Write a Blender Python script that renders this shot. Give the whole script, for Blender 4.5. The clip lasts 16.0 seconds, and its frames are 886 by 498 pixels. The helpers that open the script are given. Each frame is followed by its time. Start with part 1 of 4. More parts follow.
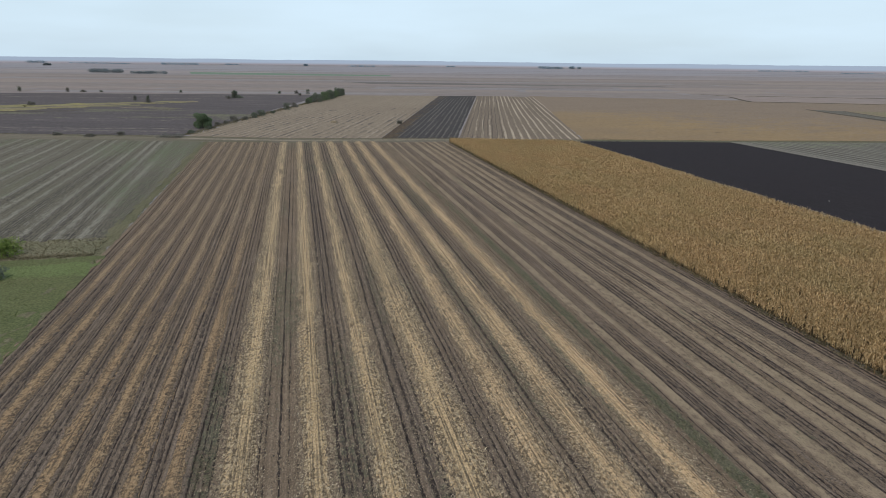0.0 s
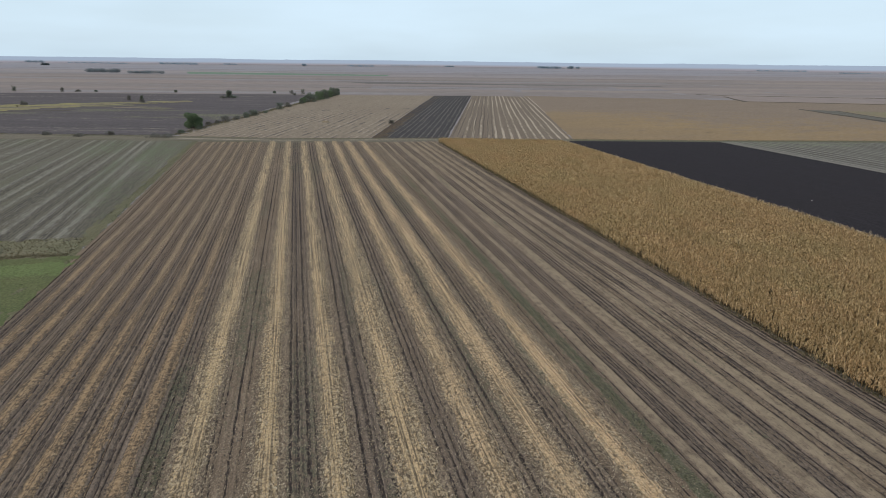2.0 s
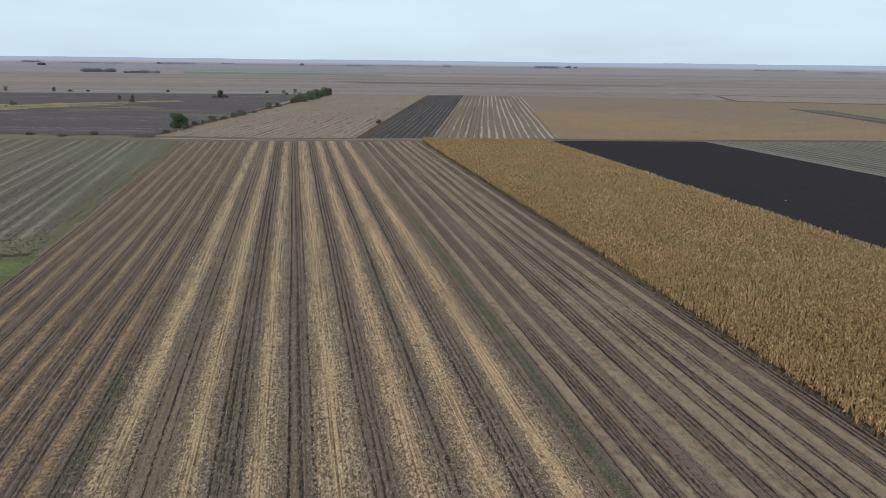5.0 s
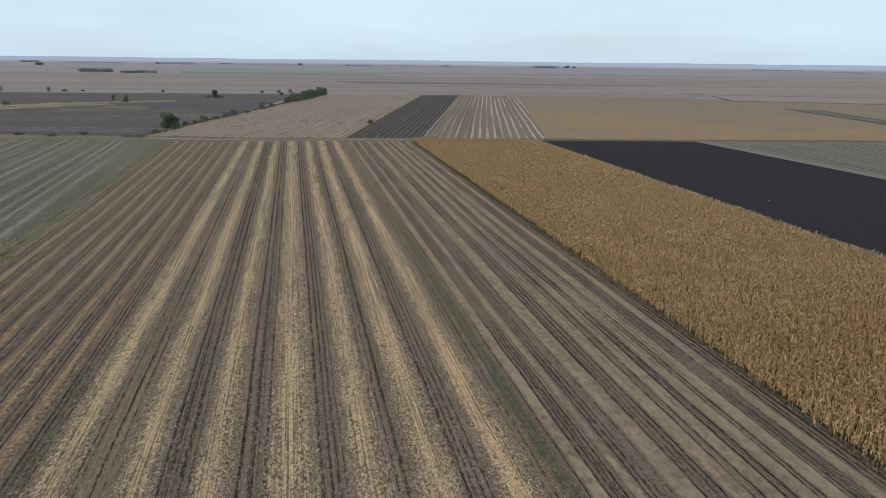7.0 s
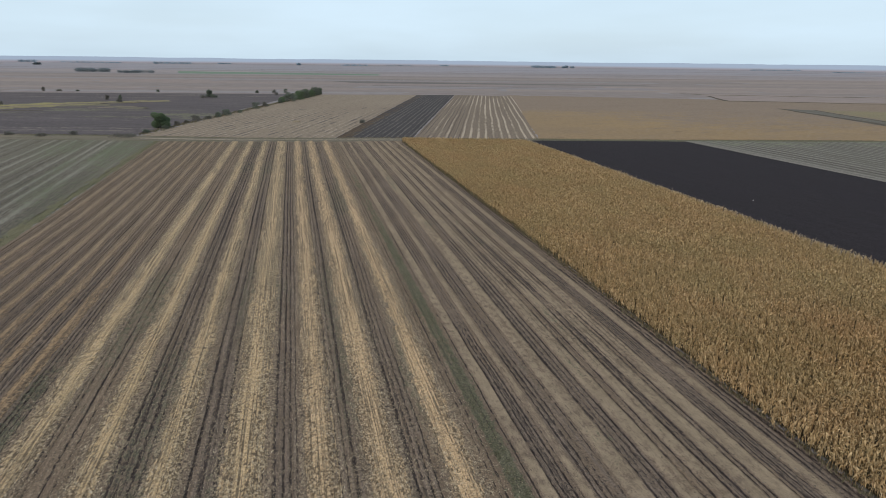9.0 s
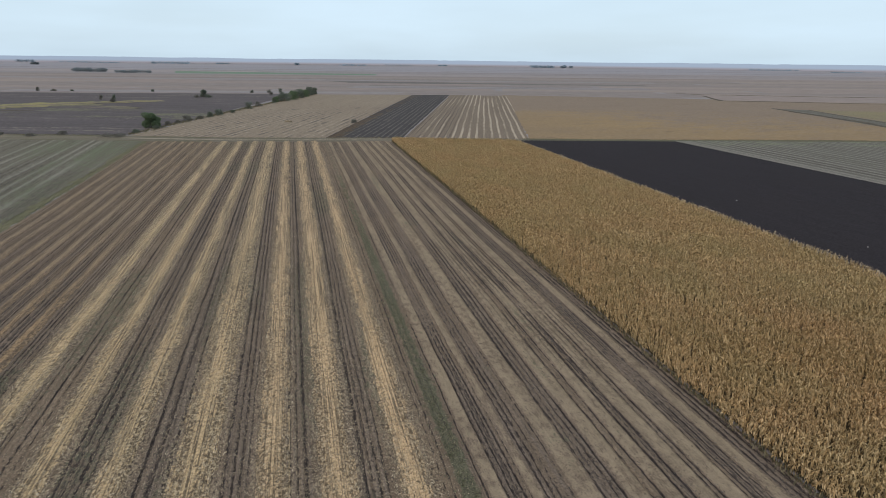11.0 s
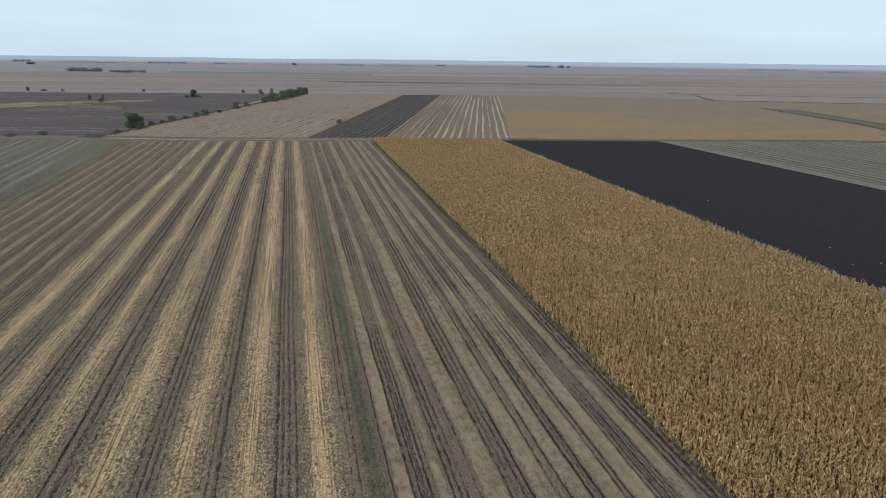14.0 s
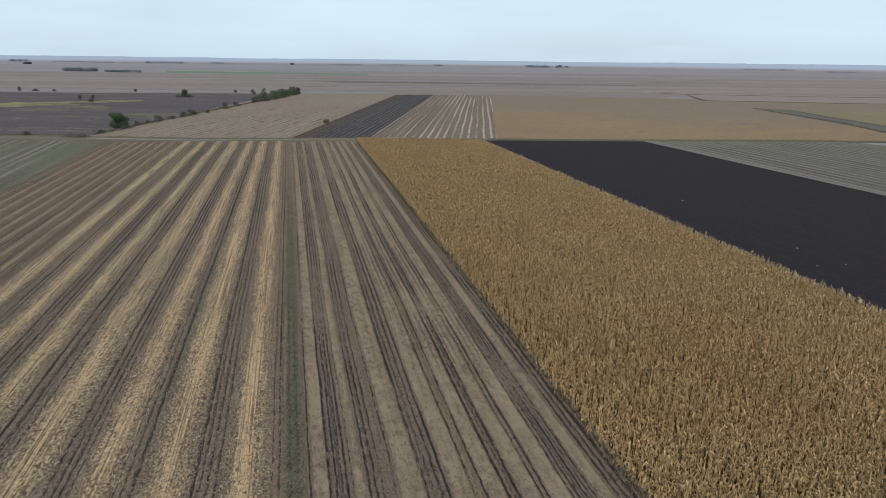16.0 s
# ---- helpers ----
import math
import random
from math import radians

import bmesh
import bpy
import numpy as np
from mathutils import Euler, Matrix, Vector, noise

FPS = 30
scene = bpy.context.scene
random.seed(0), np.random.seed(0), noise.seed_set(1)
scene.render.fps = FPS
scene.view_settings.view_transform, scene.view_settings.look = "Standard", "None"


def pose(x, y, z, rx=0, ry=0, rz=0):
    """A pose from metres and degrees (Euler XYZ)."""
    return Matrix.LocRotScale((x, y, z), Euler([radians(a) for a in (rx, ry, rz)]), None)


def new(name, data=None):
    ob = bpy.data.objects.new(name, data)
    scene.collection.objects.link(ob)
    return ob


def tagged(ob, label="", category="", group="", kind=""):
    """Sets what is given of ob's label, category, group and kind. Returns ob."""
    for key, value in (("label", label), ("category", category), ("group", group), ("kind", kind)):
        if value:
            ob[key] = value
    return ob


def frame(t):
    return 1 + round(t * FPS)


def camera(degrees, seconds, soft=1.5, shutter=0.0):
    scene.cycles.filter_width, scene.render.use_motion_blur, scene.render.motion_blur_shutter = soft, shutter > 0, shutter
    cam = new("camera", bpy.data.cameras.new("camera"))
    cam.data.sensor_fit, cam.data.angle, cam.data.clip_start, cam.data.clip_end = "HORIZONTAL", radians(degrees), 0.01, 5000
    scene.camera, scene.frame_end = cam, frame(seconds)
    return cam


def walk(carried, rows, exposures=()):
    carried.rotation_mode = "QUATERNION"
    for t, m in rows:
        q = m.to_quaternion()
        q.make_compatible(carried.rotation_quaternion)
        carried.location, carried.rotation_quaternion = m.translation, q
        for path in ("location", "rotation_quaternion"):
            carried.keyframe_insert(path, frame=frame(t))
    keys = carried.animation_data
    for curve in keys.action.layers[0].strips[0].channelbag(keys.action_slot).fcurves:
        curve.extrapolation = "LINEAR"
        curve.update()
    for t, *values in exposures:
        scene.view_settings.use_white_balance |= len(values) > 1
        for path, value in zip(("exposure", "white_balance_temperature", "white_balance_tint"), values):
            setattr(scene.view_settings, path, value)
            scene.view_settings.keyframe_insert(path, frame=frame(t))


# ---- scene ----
# Harvested farmland on a flat plain, seen from a drone that slides sideways at 35 m.
cam = camera(72.0, 16.0, soft=0.85)
# seconds, x, y, z, pitch, roll, yaw
ROWS = [
    (0, 0.546, -0.330, 34.907, -17.049, 0.700, -13.251),
    (0.5, 1.612, -0.605, 34.921, -17.053, 0.700, -13.268),
    (1, 2.699, -0.872, 34.935, -17.058, 0.700, -13.286),
    (1.5, 3.801, -1.131, 34.949, -17.063, 0.700, -13.304),
    (2, 4.911, -1.382, 34.963, -17.067, 0.700, -13.322),
    (2.5, 6.025, -1.627, 34.977, -17.071, 0.700, -13.341),
    (3, 7.137, -1.864, 34.990, -17.076, 0.700, -13.359),
    (3.5, 8.246, -2.096, 35.004, -17.080, 0.700, -13.378),
    (4, 9.346, -2.322, 35.018, -17.084, 0.700, -13.397),
    (6.5, 14.685, -3.378, 35.088, -17.103, 0.700, -13.495),
    (7, 15.719, -3.578, 35.102, -17.107, 0.700, -13.515),
    (7.5, 16.746, -3.775, 35.116, -17.110, 0.700, -13.535),
    (8, 17.766, -3.970, 35.130, -17.114, 0.700, -13.556),
    (8.5, 18.786, -4.162, 35.143, -17.117, 0.700, -13.577),
    (9, 19.807, -4.353, 35.157, -17.120, 0.700, -13.598),
    (11.5, 25.151, -5.299, 35.227, -17.135, 0.700, -13.706),
    (12, 26.317, -5.490, 35.241, -17.137, 0.700, -13.728),
    (12.5, 27.535, -5.682, 35.255, -17.140, 0.700, -13.750),
    (13, 28.815, -5.875, 35.269, -17.142, 0.700, -13.773),
    (13.5, 30.168, -6.071, 35.282, -17.145, 0.700, -13.796),
    (14, 31.605, -6.270, 35.296, -17.147, 0.700, -13.819),
    (14.5, 33.139, -6.472, 35.310, -17.149, 0.700, -13.842),
    (15, 34.782, -6.677, 35.324, -17.151, 0.700, -13.865),
    (15.5, 36.547, -6.886, 35.338, -17.154, 0.700, -13.889),
    (16, 38.450, -7.099, 35.352, -17.155, 0.700, -13.913),
]
walk(cam, [(t, pose(x, y, z, 90 + pitch, 0, yaw) @ pose(0, 0, 0, 0, 0, roll)) for t, x, y, z, pitch, roll, yaw in ROWS], exposures=((0.0, 0.0), (16.0, 0.0)))

# ---------------------------------------------------------------- light
SUN_EL, SUN_AZ = radians(48), radians(215)
world = bpy.data.worlds.new("sky")
scene.world = world
world.use_nodes = True
wt = world.node_tree
wt.nodes.clear()
w_out = wt.nodes.new("ShaderNodeOutputWorld")
w_bg = wt.nodes.new("ShaderNodeBackground")
w_sky = wt.nodes.new("ShaderNodeTexSky")
w_sky.sky_type, w_sky.sun_disc = "NISHITA", False
w_sky.sun_elevation, w_sky.sun_rotation = SUN_EL, SUN_AZ
w_sky.air_density, w_sky.dust_density = 1.0, 2.0
w_gain = wt.nodes.new("ShaderNodeVectorMath")
w_gain.operation = "SCALE"
w_gain.inputs["Scale"].default_value = 0.10
w_co = wt.nodes.new("ShaderNodeTexCoord")
w_map = wt.nodes.new("ShaderNodeMapping")
w_map.inputs["Scale"].default_value = (1.6, 1.6, 9.0)
w_map.inputs["Rotation"].default_value = (0.05, 0.02, 0.4)
w_noise = wt.nodes.new("ShaderNodeTexNoise")
w_noise.inputs["Scale"].default_value, w_noise.inputs["Detail"].default_value = 1.3, 4.0
w_rng = wt.nodes.new("ShaderNodeMapRange")
for k, v in (("From Min", 0.35), ("From Max", 0.7), ("To Min", 0.76), ("To Max", 0.98)):
    w_rng.inputs[k].default_value = v
w_mix = wt.nodes.new("ShaderNodeMix")
w_mix.data_type = "RGBA"
w_mix.inputs["B"].default_value = (0.70, 0.875, 1.015, 1)
for a, b in ((w_sky.outputs[0], w_gain.inputs[0]), (w_co.outputs["Generated"], w_map.inputs[0]), (w_map.outputs[0], w_noise.inputs["Vector"]),
             (w_noise.outputs["Fac"], w_rng.inputs["Value"]), (w_rng.outputs[0], w_mix.inputs["Factor"]), (w_gain.outputs[0], w_mix.inputs["A"]),
             (w_mix.outputs["Result"], w_bg.inputs["Color"]), (w_bg.outputs[0], w_out.inputs["Surface"])):
    wt.links.new(a, b)
w_bg.inputs["Strength"].default_value = 1.0

sun_data = bpy.data.lights.new("sun", "SUN")
sun_data.energy, sun_data.angle, sun_data.color = 1.85, radians(14), (1.0, 0.885, 0.75)
sun = new("sun", sun_data)
sun.rotation_euler = (radians(90) - SUN_EL, 0, radians(180) - SUN_AZ)

# ---------------------------------------------------------------- small tools
RNG = np.random.default_rng(7)


def lattice(ix, iy, seed):
    """A repeatable random number from 0 to 1 for whole numbers ix, iy."""
    n = np.sin(ix * 127.1 + iy * 311.7 + seed * 74.7) * 43758.5453
    return n - np.floor(n)


def wobble(x, y, seed=0):
    """Smooth noise from 0 to 1 with cells of size 1."""
    x, y = np.asarray(x, float), np.asarray(y, float)
    ix, iy = np.floor(x), np.floor(y)
    fx, fy = x - ix, y - iy
    fx, fy = fx * fx * (3 - 2 * fx), fy * fy * (3 - 2 * fy)
    a, b = lattice(ix, iy, seed), lattice(ix + 1, iy, seed)
    c, d = lattice(ix, iy + 1, seed), lattice(ix + 1, iy + 1, seed)
    return (a * (1 - fx) + b * fx) * (1 - fy) + (c * (1 - fx) + d * fx) * fy


def step(a, b, x):
    t = np.clip((x - a) / (b - a), 0, 1)
    return t * t * (3 - 2 * t)


def band(x, lo, hi, soft=0.2):
    return step(lo - soft, lo + soft, x) * (1 - step(hi - soft, hi + soft, x))


def mesh_from(name, verts, faces, material, attrs=None, smooth=False):
    """A mesh from arrays: verts n x 3, faces a list of arrays of quads or triangles."""
    me = bpy.data.meshes.new(name)
    faces = [f for f in faces if len(f)]
    loops = np.concatenate([f.ravel() for f in faces])
    sizes = np.concatenate([np.full(len(f), f.shape[1]) for f in faces])
    me.vertices.add(len(verts))
    me.vertices.foreach_set("co", np.asarray(verts, np.float32).ravel())
    me.loops.add(len(loops))
    me.loops.foreach_set("vertex_index", loops.astype(np.int32))
    me.polygons.add(len(sizes))
    me.polygons.foreach_set("loop_start", (np.cumsum(sizes) - sizes).astype(np.int32))
    me.polygons.foreach_set("loop_total", sizes.astype(np.int32))
    if smooth:
        me.polygons.foreach_set("use_smooth", np.ones(len(sizes), bool))
    for key, values in (attrs or {}).items():
        me.attributes.new(key, "FLOAT", "POINT").data.foreach_set("value", np.asarray(values, np.float32).ravel())
    me.materials.append(material)
    me.update(calc_edges=True)
    return me


def part(name, me, parent, label=""):
    ob = new(name, me)
    ob.parent = parent
    return tagged(ob, label)


def thing(name, place, label, category, group=""):
    ob = new(name)
    ob.location = place
    return tagged(ob, label, category, group)


def grid_faces(nu, nv):
    i = np.arange(nu - 1)[None, :] + nu * np.arange(nv - 1)[:, None]
    i = i.ravel()
    return np.stack([i, i + 1, i + 1 + nu, i + nu], 1)


def sheet(name, corners, nu, nv, material, height=None, attrs=None, ragged=0.0, dense=1.0, z=0.0, smooth=True, seed=1):
    """A sheet of land between four corners (near left, near right, far right, far left)."""
    a, b, c, d = [np.array(p, float) for p in corners]
    run = np.linspace(0, 1, nv) ** dense
    u, v = np.meshgrid(np.linspace(0, 1, nu), run)
    p = ((1 - u) * (1 - v))[..., None] * a + (u * (1 - v))[..., None] * b + (u * v)[..., None] * c + ((1 - u) * v)[..., None] * d
    x, y = p[..., 0].copy(), p[..., 1].copy()
    if ragged:
        wide, deep = np.linalg.norm(b - a), np.linalg.norm(d - a)
        reach = 4 * ragged
        side = np.clip(1 - np.minimum(u, 1 - u) * wide / min(reach, wide / 2), 0, 1)
        end = np.clip(1 - np.minimum(v - run[0], 1 - v) * deep / min(reach, deep / 2), 0, 1)
        dx = (wobble(np.where(u < 0.5, 3.3, 8.8), y / ragged / 2, seed) - 0.5) * ragged * 1.6 * side
        dy = (wobble(x / ragged / 2, np.where(v < 0.5, 3.3, 8.8), seed + 3) - 0.5) * ragged * 1.6 * end
        x, y = x + dx, y + dy
    zz = z + (height(x, y) if height else 0 * x)
    values = {k: f(x, y) for k, f in (attrs or {}).items()}
    me = mesh_from(name, np.stack([x, y, zz], -1).reshape(-1, 3), [grid_faces(nu, nv)], material, values, smooth)
    return new(name, me)


# ---------------------------------------------------------------- materials
class Nodes:
    """Short notation for a node material."""

    def __init__(self, name, rough=0.9):
        self.material = bpy.data.materials.new(name)
        self.material.use_nodes = True
        self.tree = self.material.node_tree
        self.surface = self.tree.nodes["Principled BSDF"]
        self.surface.inputs["Roughness"].default_value = rough
        self.surface.inputs["Specular IOR Level"].default_value = 0.03
        self.place = self.tree.nodes.new("ShaderNodeNewGeometry").outputs["Position"]

    def put(self, socket, value):
        if isinstance(value, bpy.types.NodeSocket):
            self.tree.links.new(value, socket)
        elif isinstance(value, tuple) and len(value) == 3 and socket.type == "RGBA":
            socket.default_value = (*value, 1)
        else:
            socket.default_value = value

    def noise(self, scale, detail=4, stretch=None, turn=0.0, rough=0.55, contrast=1.0):
        at = self.place
        if stretch:
            m = self.tree.nodes.new("ShaderNodeMapping")
            m.vector_type = "TEXTURE"
            self.put(m.inputs["Vector"], at)
            m.inputs["Rotation"].default_value = (0, 0, turn)
            m.inputs["Scale"].default_value = tuple(1 / s for s in stretch)
            at = m.outputs[0]
        n = self.tree.nodes.new("ShaderNodeTexNoise")
        self.put(n.inputs["Vector"], at)
        for k, v in (("Scale", scale), ("Detail", detail), ("Roughness", rough)):
            n.inputs[k].default_value = v
        out = n.outputs["Fac"]
        if contrast != 1.0:
            out = self.ramp(out, 0.5 - 0.5 / contrast, 0.5 + 0.5 / contrast)
        return out

    def ramp(self, x, lo, hi, to0=0.0, to1=1.0):
        n = self.tree.nodes.new("ShaderNodeMapRange")
        n.interpolation_type = "SMOOTHSTEP"
        self.put(n.inputs["Value"], x)
        for k, v in (("From Min", lo), ("From Max", hi), ("To Min", to0), ("To Max", to1)):
            self.put(n.inputs[k], v)
        return n.outputs[0]

    def calc(self, op, a, b):
        n = self.tree.nodes.new("ShaderNodeMath")
        n.operation = op
        self.put(n.inputs[0], a)
        self.put(n.inputs[1], b)
        return n.outputs[0]

    def mix(self, fac, a, b, blend="MIX"):
        n = self.tree.nodes.new("ShaderNodeMix")
        n.data_type, n.blend_type = "RGBA", blend
        self.put(n.inputs["Factor"], fac)
        self.put(n.inputs["A"], a)
        self.put(n.inputs["B"], b)
        return n.outputs["Result"]

    def attr(self, name):
        n = self.tree.nodes.new("ShaderNodeAttribute")
        n.attribute_name = name
        return n.outputs["Fac"]

    def gain(self, colour, value):
        n = self.tree.nodes.new("ShaderNodeVectorMath")
        n.operation = "SCALE"
        self.put(n.inputs[0], colour)
        self.put(n.inputs["Scale"], value)
        return n.outputs[0]

    def island(self):
        return self.tree.nodes.new("ShaderNodeNewGeometry").outputs["Random Per Island"]

    def end(self, colour, bump=None, strength=0.4, distance=0.1):
        self.put(self.surface.inputs["Base Color"], colour)
        if bump is not None:
            b = self.tree.nodes.new("ShaderNodeBump")
            b.inputs["Strength"].default_value, b.inputs["Distance"].default_value = strength, distance
            self.put(b.inputs["Height"], bump)
            self.put(self.surface.inputs["Normal"], b.outputs[0])
        return self.material


FURROW = 0.70


def land(name, a, b, stain, turn=0.0, streak=0.6, streak_len=0.02, patch=0.02, grain=2.5, layers=(), grain_gain=0.5, far=False, furrow=None):
    """Soil or crop land: two tones in streaks along the rows, stains, grain, and layers (attribute, colour, colour, raggedness)."""
    n = Nodes(name)
    rows = n.noise(1.0, 4, (streak, streak_len, 1), turn, contrast=2.2)
    spots = n.noise(patch, 3, contrast=1.8)
    fine = n.noise(grain, 6, rough=0.65, contrast=1.6)
    lumps = n.noise(grain * 0.3, 3, (1.0, 0.45, 1), turn, contrast=1.5)
    threads = n.noise(1.0, 3, (streak * 3.2, streak_len * 3, 1), turn, contrast=2.0)
    col = n.mix(n.calc("ADD", n.calc("MULTIPLY", rows, 0.6), n.calc("MULTIPLY", threads, 0.4)), a, b)
    col = n.mix(n.calc("MULTIPLY", spots, 0.75), col, stain)
    dash = n.noise(1.0, 3, (4.6, 0.42, 1), turn, contrast=2.3) if furrow else None
    for key, c0, c1, rag in layers:
        if key == "damp" and furrow:
            ragged = n.calc("MULTIPLY", n.calc("SUBTRACT", dash, 0.5), rag)
        else:
            ragged = n.calc("MULTIPLY", n.calc("SUBTRACT", n.calc("ADD", fine, lumps), 1.0), rag)
        edge = n.calc("ADD", n.attr(key), ragged)
        tone = n.mix(n.calc("MULTIPLY", n.calc("ADD", rows, fine), 0.5), c0, c1)
        col = n.mix(n.ramp(edge, 0.3, 0.7), col, tone)
    if furrow:
        gap, f0, f1 = furrow
        across = n.calc("ADD", n.attr("across"), n.calc("MULTIPLY", n.calc("SUBTRACT", lumps, 0.5), 0.20))
        wave = n.calc("SINE", n.calc("MULTIPLY", across, 2 * math.pi / gap), 0.0)
        wave = n.calc("ADD", wave, n.calc("ADD", n.calc("MULTIPLY", n.calc("SUBTRACT", dash, 0.5), 1.5), n.calc("MULTIPLY", n.calc("SUBTRACT", fine, 0.5), 0.9)))
        cut = n.calc("MULTIPLY", n.ramp(wave, 0.42, 0.80), n.ramp(n.calc("ADD", n.attr("rows"), n.calc("MULTIPLY", n.calc("SUBTRACT", threads, 0.5), 0.7)), 0.1, 0.9))
        col = n.mix(cut, col, n.mix(fine, f0, f1))
    col = n.gain(col, n.ramp(fine, 0.0, 1.0, 1 - grain_gain, 1 + grain_gain))
    if far:
        return n.end(col)
    return n.end(col, n.calc("ADD", fine, n.calc("MULTIPLY", lumps, 1.2)), 0.5, 0.12)


def soil_material(name):
    """Harvested soil: brown and mauve earth, smooth dry lanes, crisp dark furrow lines broken into dashes, speckled litter, weeds."""
    n = Nodes(name)
    fine = n.noise(5.5, 5, rough=0.65, contrast=2.2)
    specks = n.noise(3.5, 3, (1.0, 0.7, 1), rough=0.6, contrast=2.6)
    gaps = n.noise(4.0, 3, (1.0, 0.55, 1), 0.4, rough=0.6, contrast=2.6)
    dash = n.noise(1.0, 5, (4.5, 0.9, 1), rough=0.72, contrast=2.4)
    threads = n.noise(1.0, 4, (3.4, 0.06, 1), contrast=2.2)
    tone = n.noise(1.0, 3, (0.9, 0.03, 1), contrast=2.0)
    spots = n.noise(0.04, 4, contrast=1.8)
    lumps = n.noise(1.4, 4, (1.0, 0.6, 1), contrast=1.8)

    def centred(x, k):
        return n.calc("MULTIPLY", n.calc("SUBTRACT", x, 0.5), k)

    col = n.mix(n.calc("ADD", n.calc("MULTIPLY", tone, 0.55), n.calc("MULTIPLY", threads, 0.45)), (0.121, 0.086, 0.060), (0.199, 0.143, 0.101))
    col = n.mix(n.calc("MULTIPLY", spots, 0.5), col, (0.145, 0.107, 0.075))
    mauve = n.noise(1.0, 4, (0.22, 0.035, 1), contrast=2.2)
    col = n.mix(n.calc("MULTIPLY", mauve, 0.40), col, n.mix(threads, (0.098, 0.075, 0.062), (0.156, 0.121, 0.099)))
    bare = n.ramp(n.calc("ADD", n.attr("bare"), n.calc("ADD", centred(threads, 0.5), centred(lumps, 0.3))), 0.25, 0.75)
    col = n.mix(n.calc("MULTIPLY", bare, 0.65), col, n.mix(threads, (0.084, 0.063, 0.053), (0.154, 0.118, 0.096)))
    dry = n.ramp(n.calc("ADD", n.attr("dry"), n.calc("ADD", centred(lumps, 0.75), centred(dash, 0.45))), 0.22, 0.72)
    col = n.mix(dry, col, n.mix(n.calc("ADD", n.calc("MULTIPLY", lumps, 0.5), n.calc("MULTIPLY", tone, 0.5)), (0.164, 0.123, 0.086), (0.241, 0.182, 0.127)))
    weed = n.ramp(n.calc("ADD", n.attr("weed"), n.calc("ADD", centred(lumps, 0.7), centred(specks, 0.35))), 0.3, 0.75)
    col = n.mix(n.calc("MULTIPLY", weed, 0.85), col, n.mix(fine, (0.062, 0.063, 0.042), (0.110, 0.105, 0.070)))
    # thin stubble rows between the main lines
    across = n.calc("ADD", n.attr("across"), centred(dash, 0.16))
    wave = n.calc("ADD", n.calc("SINE", n.calc("MULTIPLY", across, 2 * math.pi / FURROW), 0.0), n.calc("ADD", centred(dash, 1.3), centred(fine, 0.7)))
    rows = n.calc("MULTIPLY", n.ramp(wave, 0.55, 0.95), n.ramp(n.calc("ADD", n.attr("rows"), centred(threads, 0.6)), 0.15, 0.85))
    col = n.mix(n.calc("MULTIPLY", rows, 0.8), col, (0.046, 0.037, 0.032))
    crest = n.calc("MULTIPLY", n.ramp(wave, -0.5, -1.0), n.ramp(n.attr("rows"), 0.2, 0.9))
    col = n.mix(n.calc("MULTIPLY", crest, 0.35), col, (0.245, 0.186, 0.134))
    # main furrow lines
    cut = n.ramp(n.calc("ADD", n.attr("line"), n.calc("ADD", centred(dash, 0.95), centred(fine, 0.55))), 0.34, 0.60)
    col = n.mix(cut, col, n.mix(fine, (0.021, 0.016, 0.015), (0.044, 0.034, 0.031)))
    # litter: pale dots and dark gaps
    litter = n.attr("litter")
    dots = n.ramp(n.calc("ADD", n.calc("MULTIPLY", litter, 0.50), centred(specks, 1.0)), 0.44, 0.70)
    pitted = n.calc("MAXIMUM", litter, n.calc("MAXIMUM", n.calc("MULTIPLY", n.attr("bare"), 0.85), n.calc("MULTIPLY", n.attr("rows"), 0.8)))
    pits = n.ramp(n.calc("ADD", n.calc("MULTIPLY", pitted, 0.40), centred(gaps, 1.0)), 0.44, 0.62)
    col = n.mix(n.calc("MULTIPLY", pits, 0.8), col, (0.052, 0.041, 0.034))
    col = n.mix(n.calc("MULTIPLY", dots, 0.64), col, n.mix(fine, (0.200, 0.152, 0.103), (0.325, 0.250, 0.170)))
    blotch = n.noise(0.45, 5, (1.0, 0.5, 1), rough=0.65, contrast=2.0)
    col = n.gain(col, n.ramp(blotch, 0.0, 1.0, 0.90, 1.10))
    calm = n.mix(n.calc("MULTIPLY", dry, 0.6), fine, (0.5, 0.5, 0.5))
    col = n.gain(col, n.ramp(calm, 0.0, 1.0, 0.72, 1.34))
    return n.end(col, n.calc("ADD", fine, n.calc("ADD", specks, n.calc("MULTIPLY", lumps, 1.2))), 0.5, 0.10)


SOIL = soil_material("harvested_soil")


def straw_material(name, bright, mid, low, green, pale, far_fade, fade_mix=0.4, heap_shade=0.35, dots=0.7):
    """Straw mats: streaks along the core, crosswise heap shadows painted dark, pale chaff dots, and gaps that open
    towards the frayed edges.
    """
    n = Nodes(name, 0.85)
    lines = n.noise(1.0, 4, (5.0, 0.05, 1), contrast=2.4)
    fine = n.noise(5.5, 5, (1.0, 0.8, 1), rough=0.65, contrast=2.4)
    chaff = n.noise(3.6, 3, (1.0, 0.75, 1), 0.5, rough=0.6, contrast=2.6)
    pits = n.noise(4.0, 4, (1.0, 0.5, 1), -0.3, rough=0.65, contrast=2.6)
    heap = n.noise(1.0, 4, (0.9, 2.4, 1), 0.25, contrast=2.2)
    length = n.noise(1.0, 3, (0.3, 0.09, 1), contrast=2.2)
    spots = n.noise(0.028, 3, contrast=2.2)

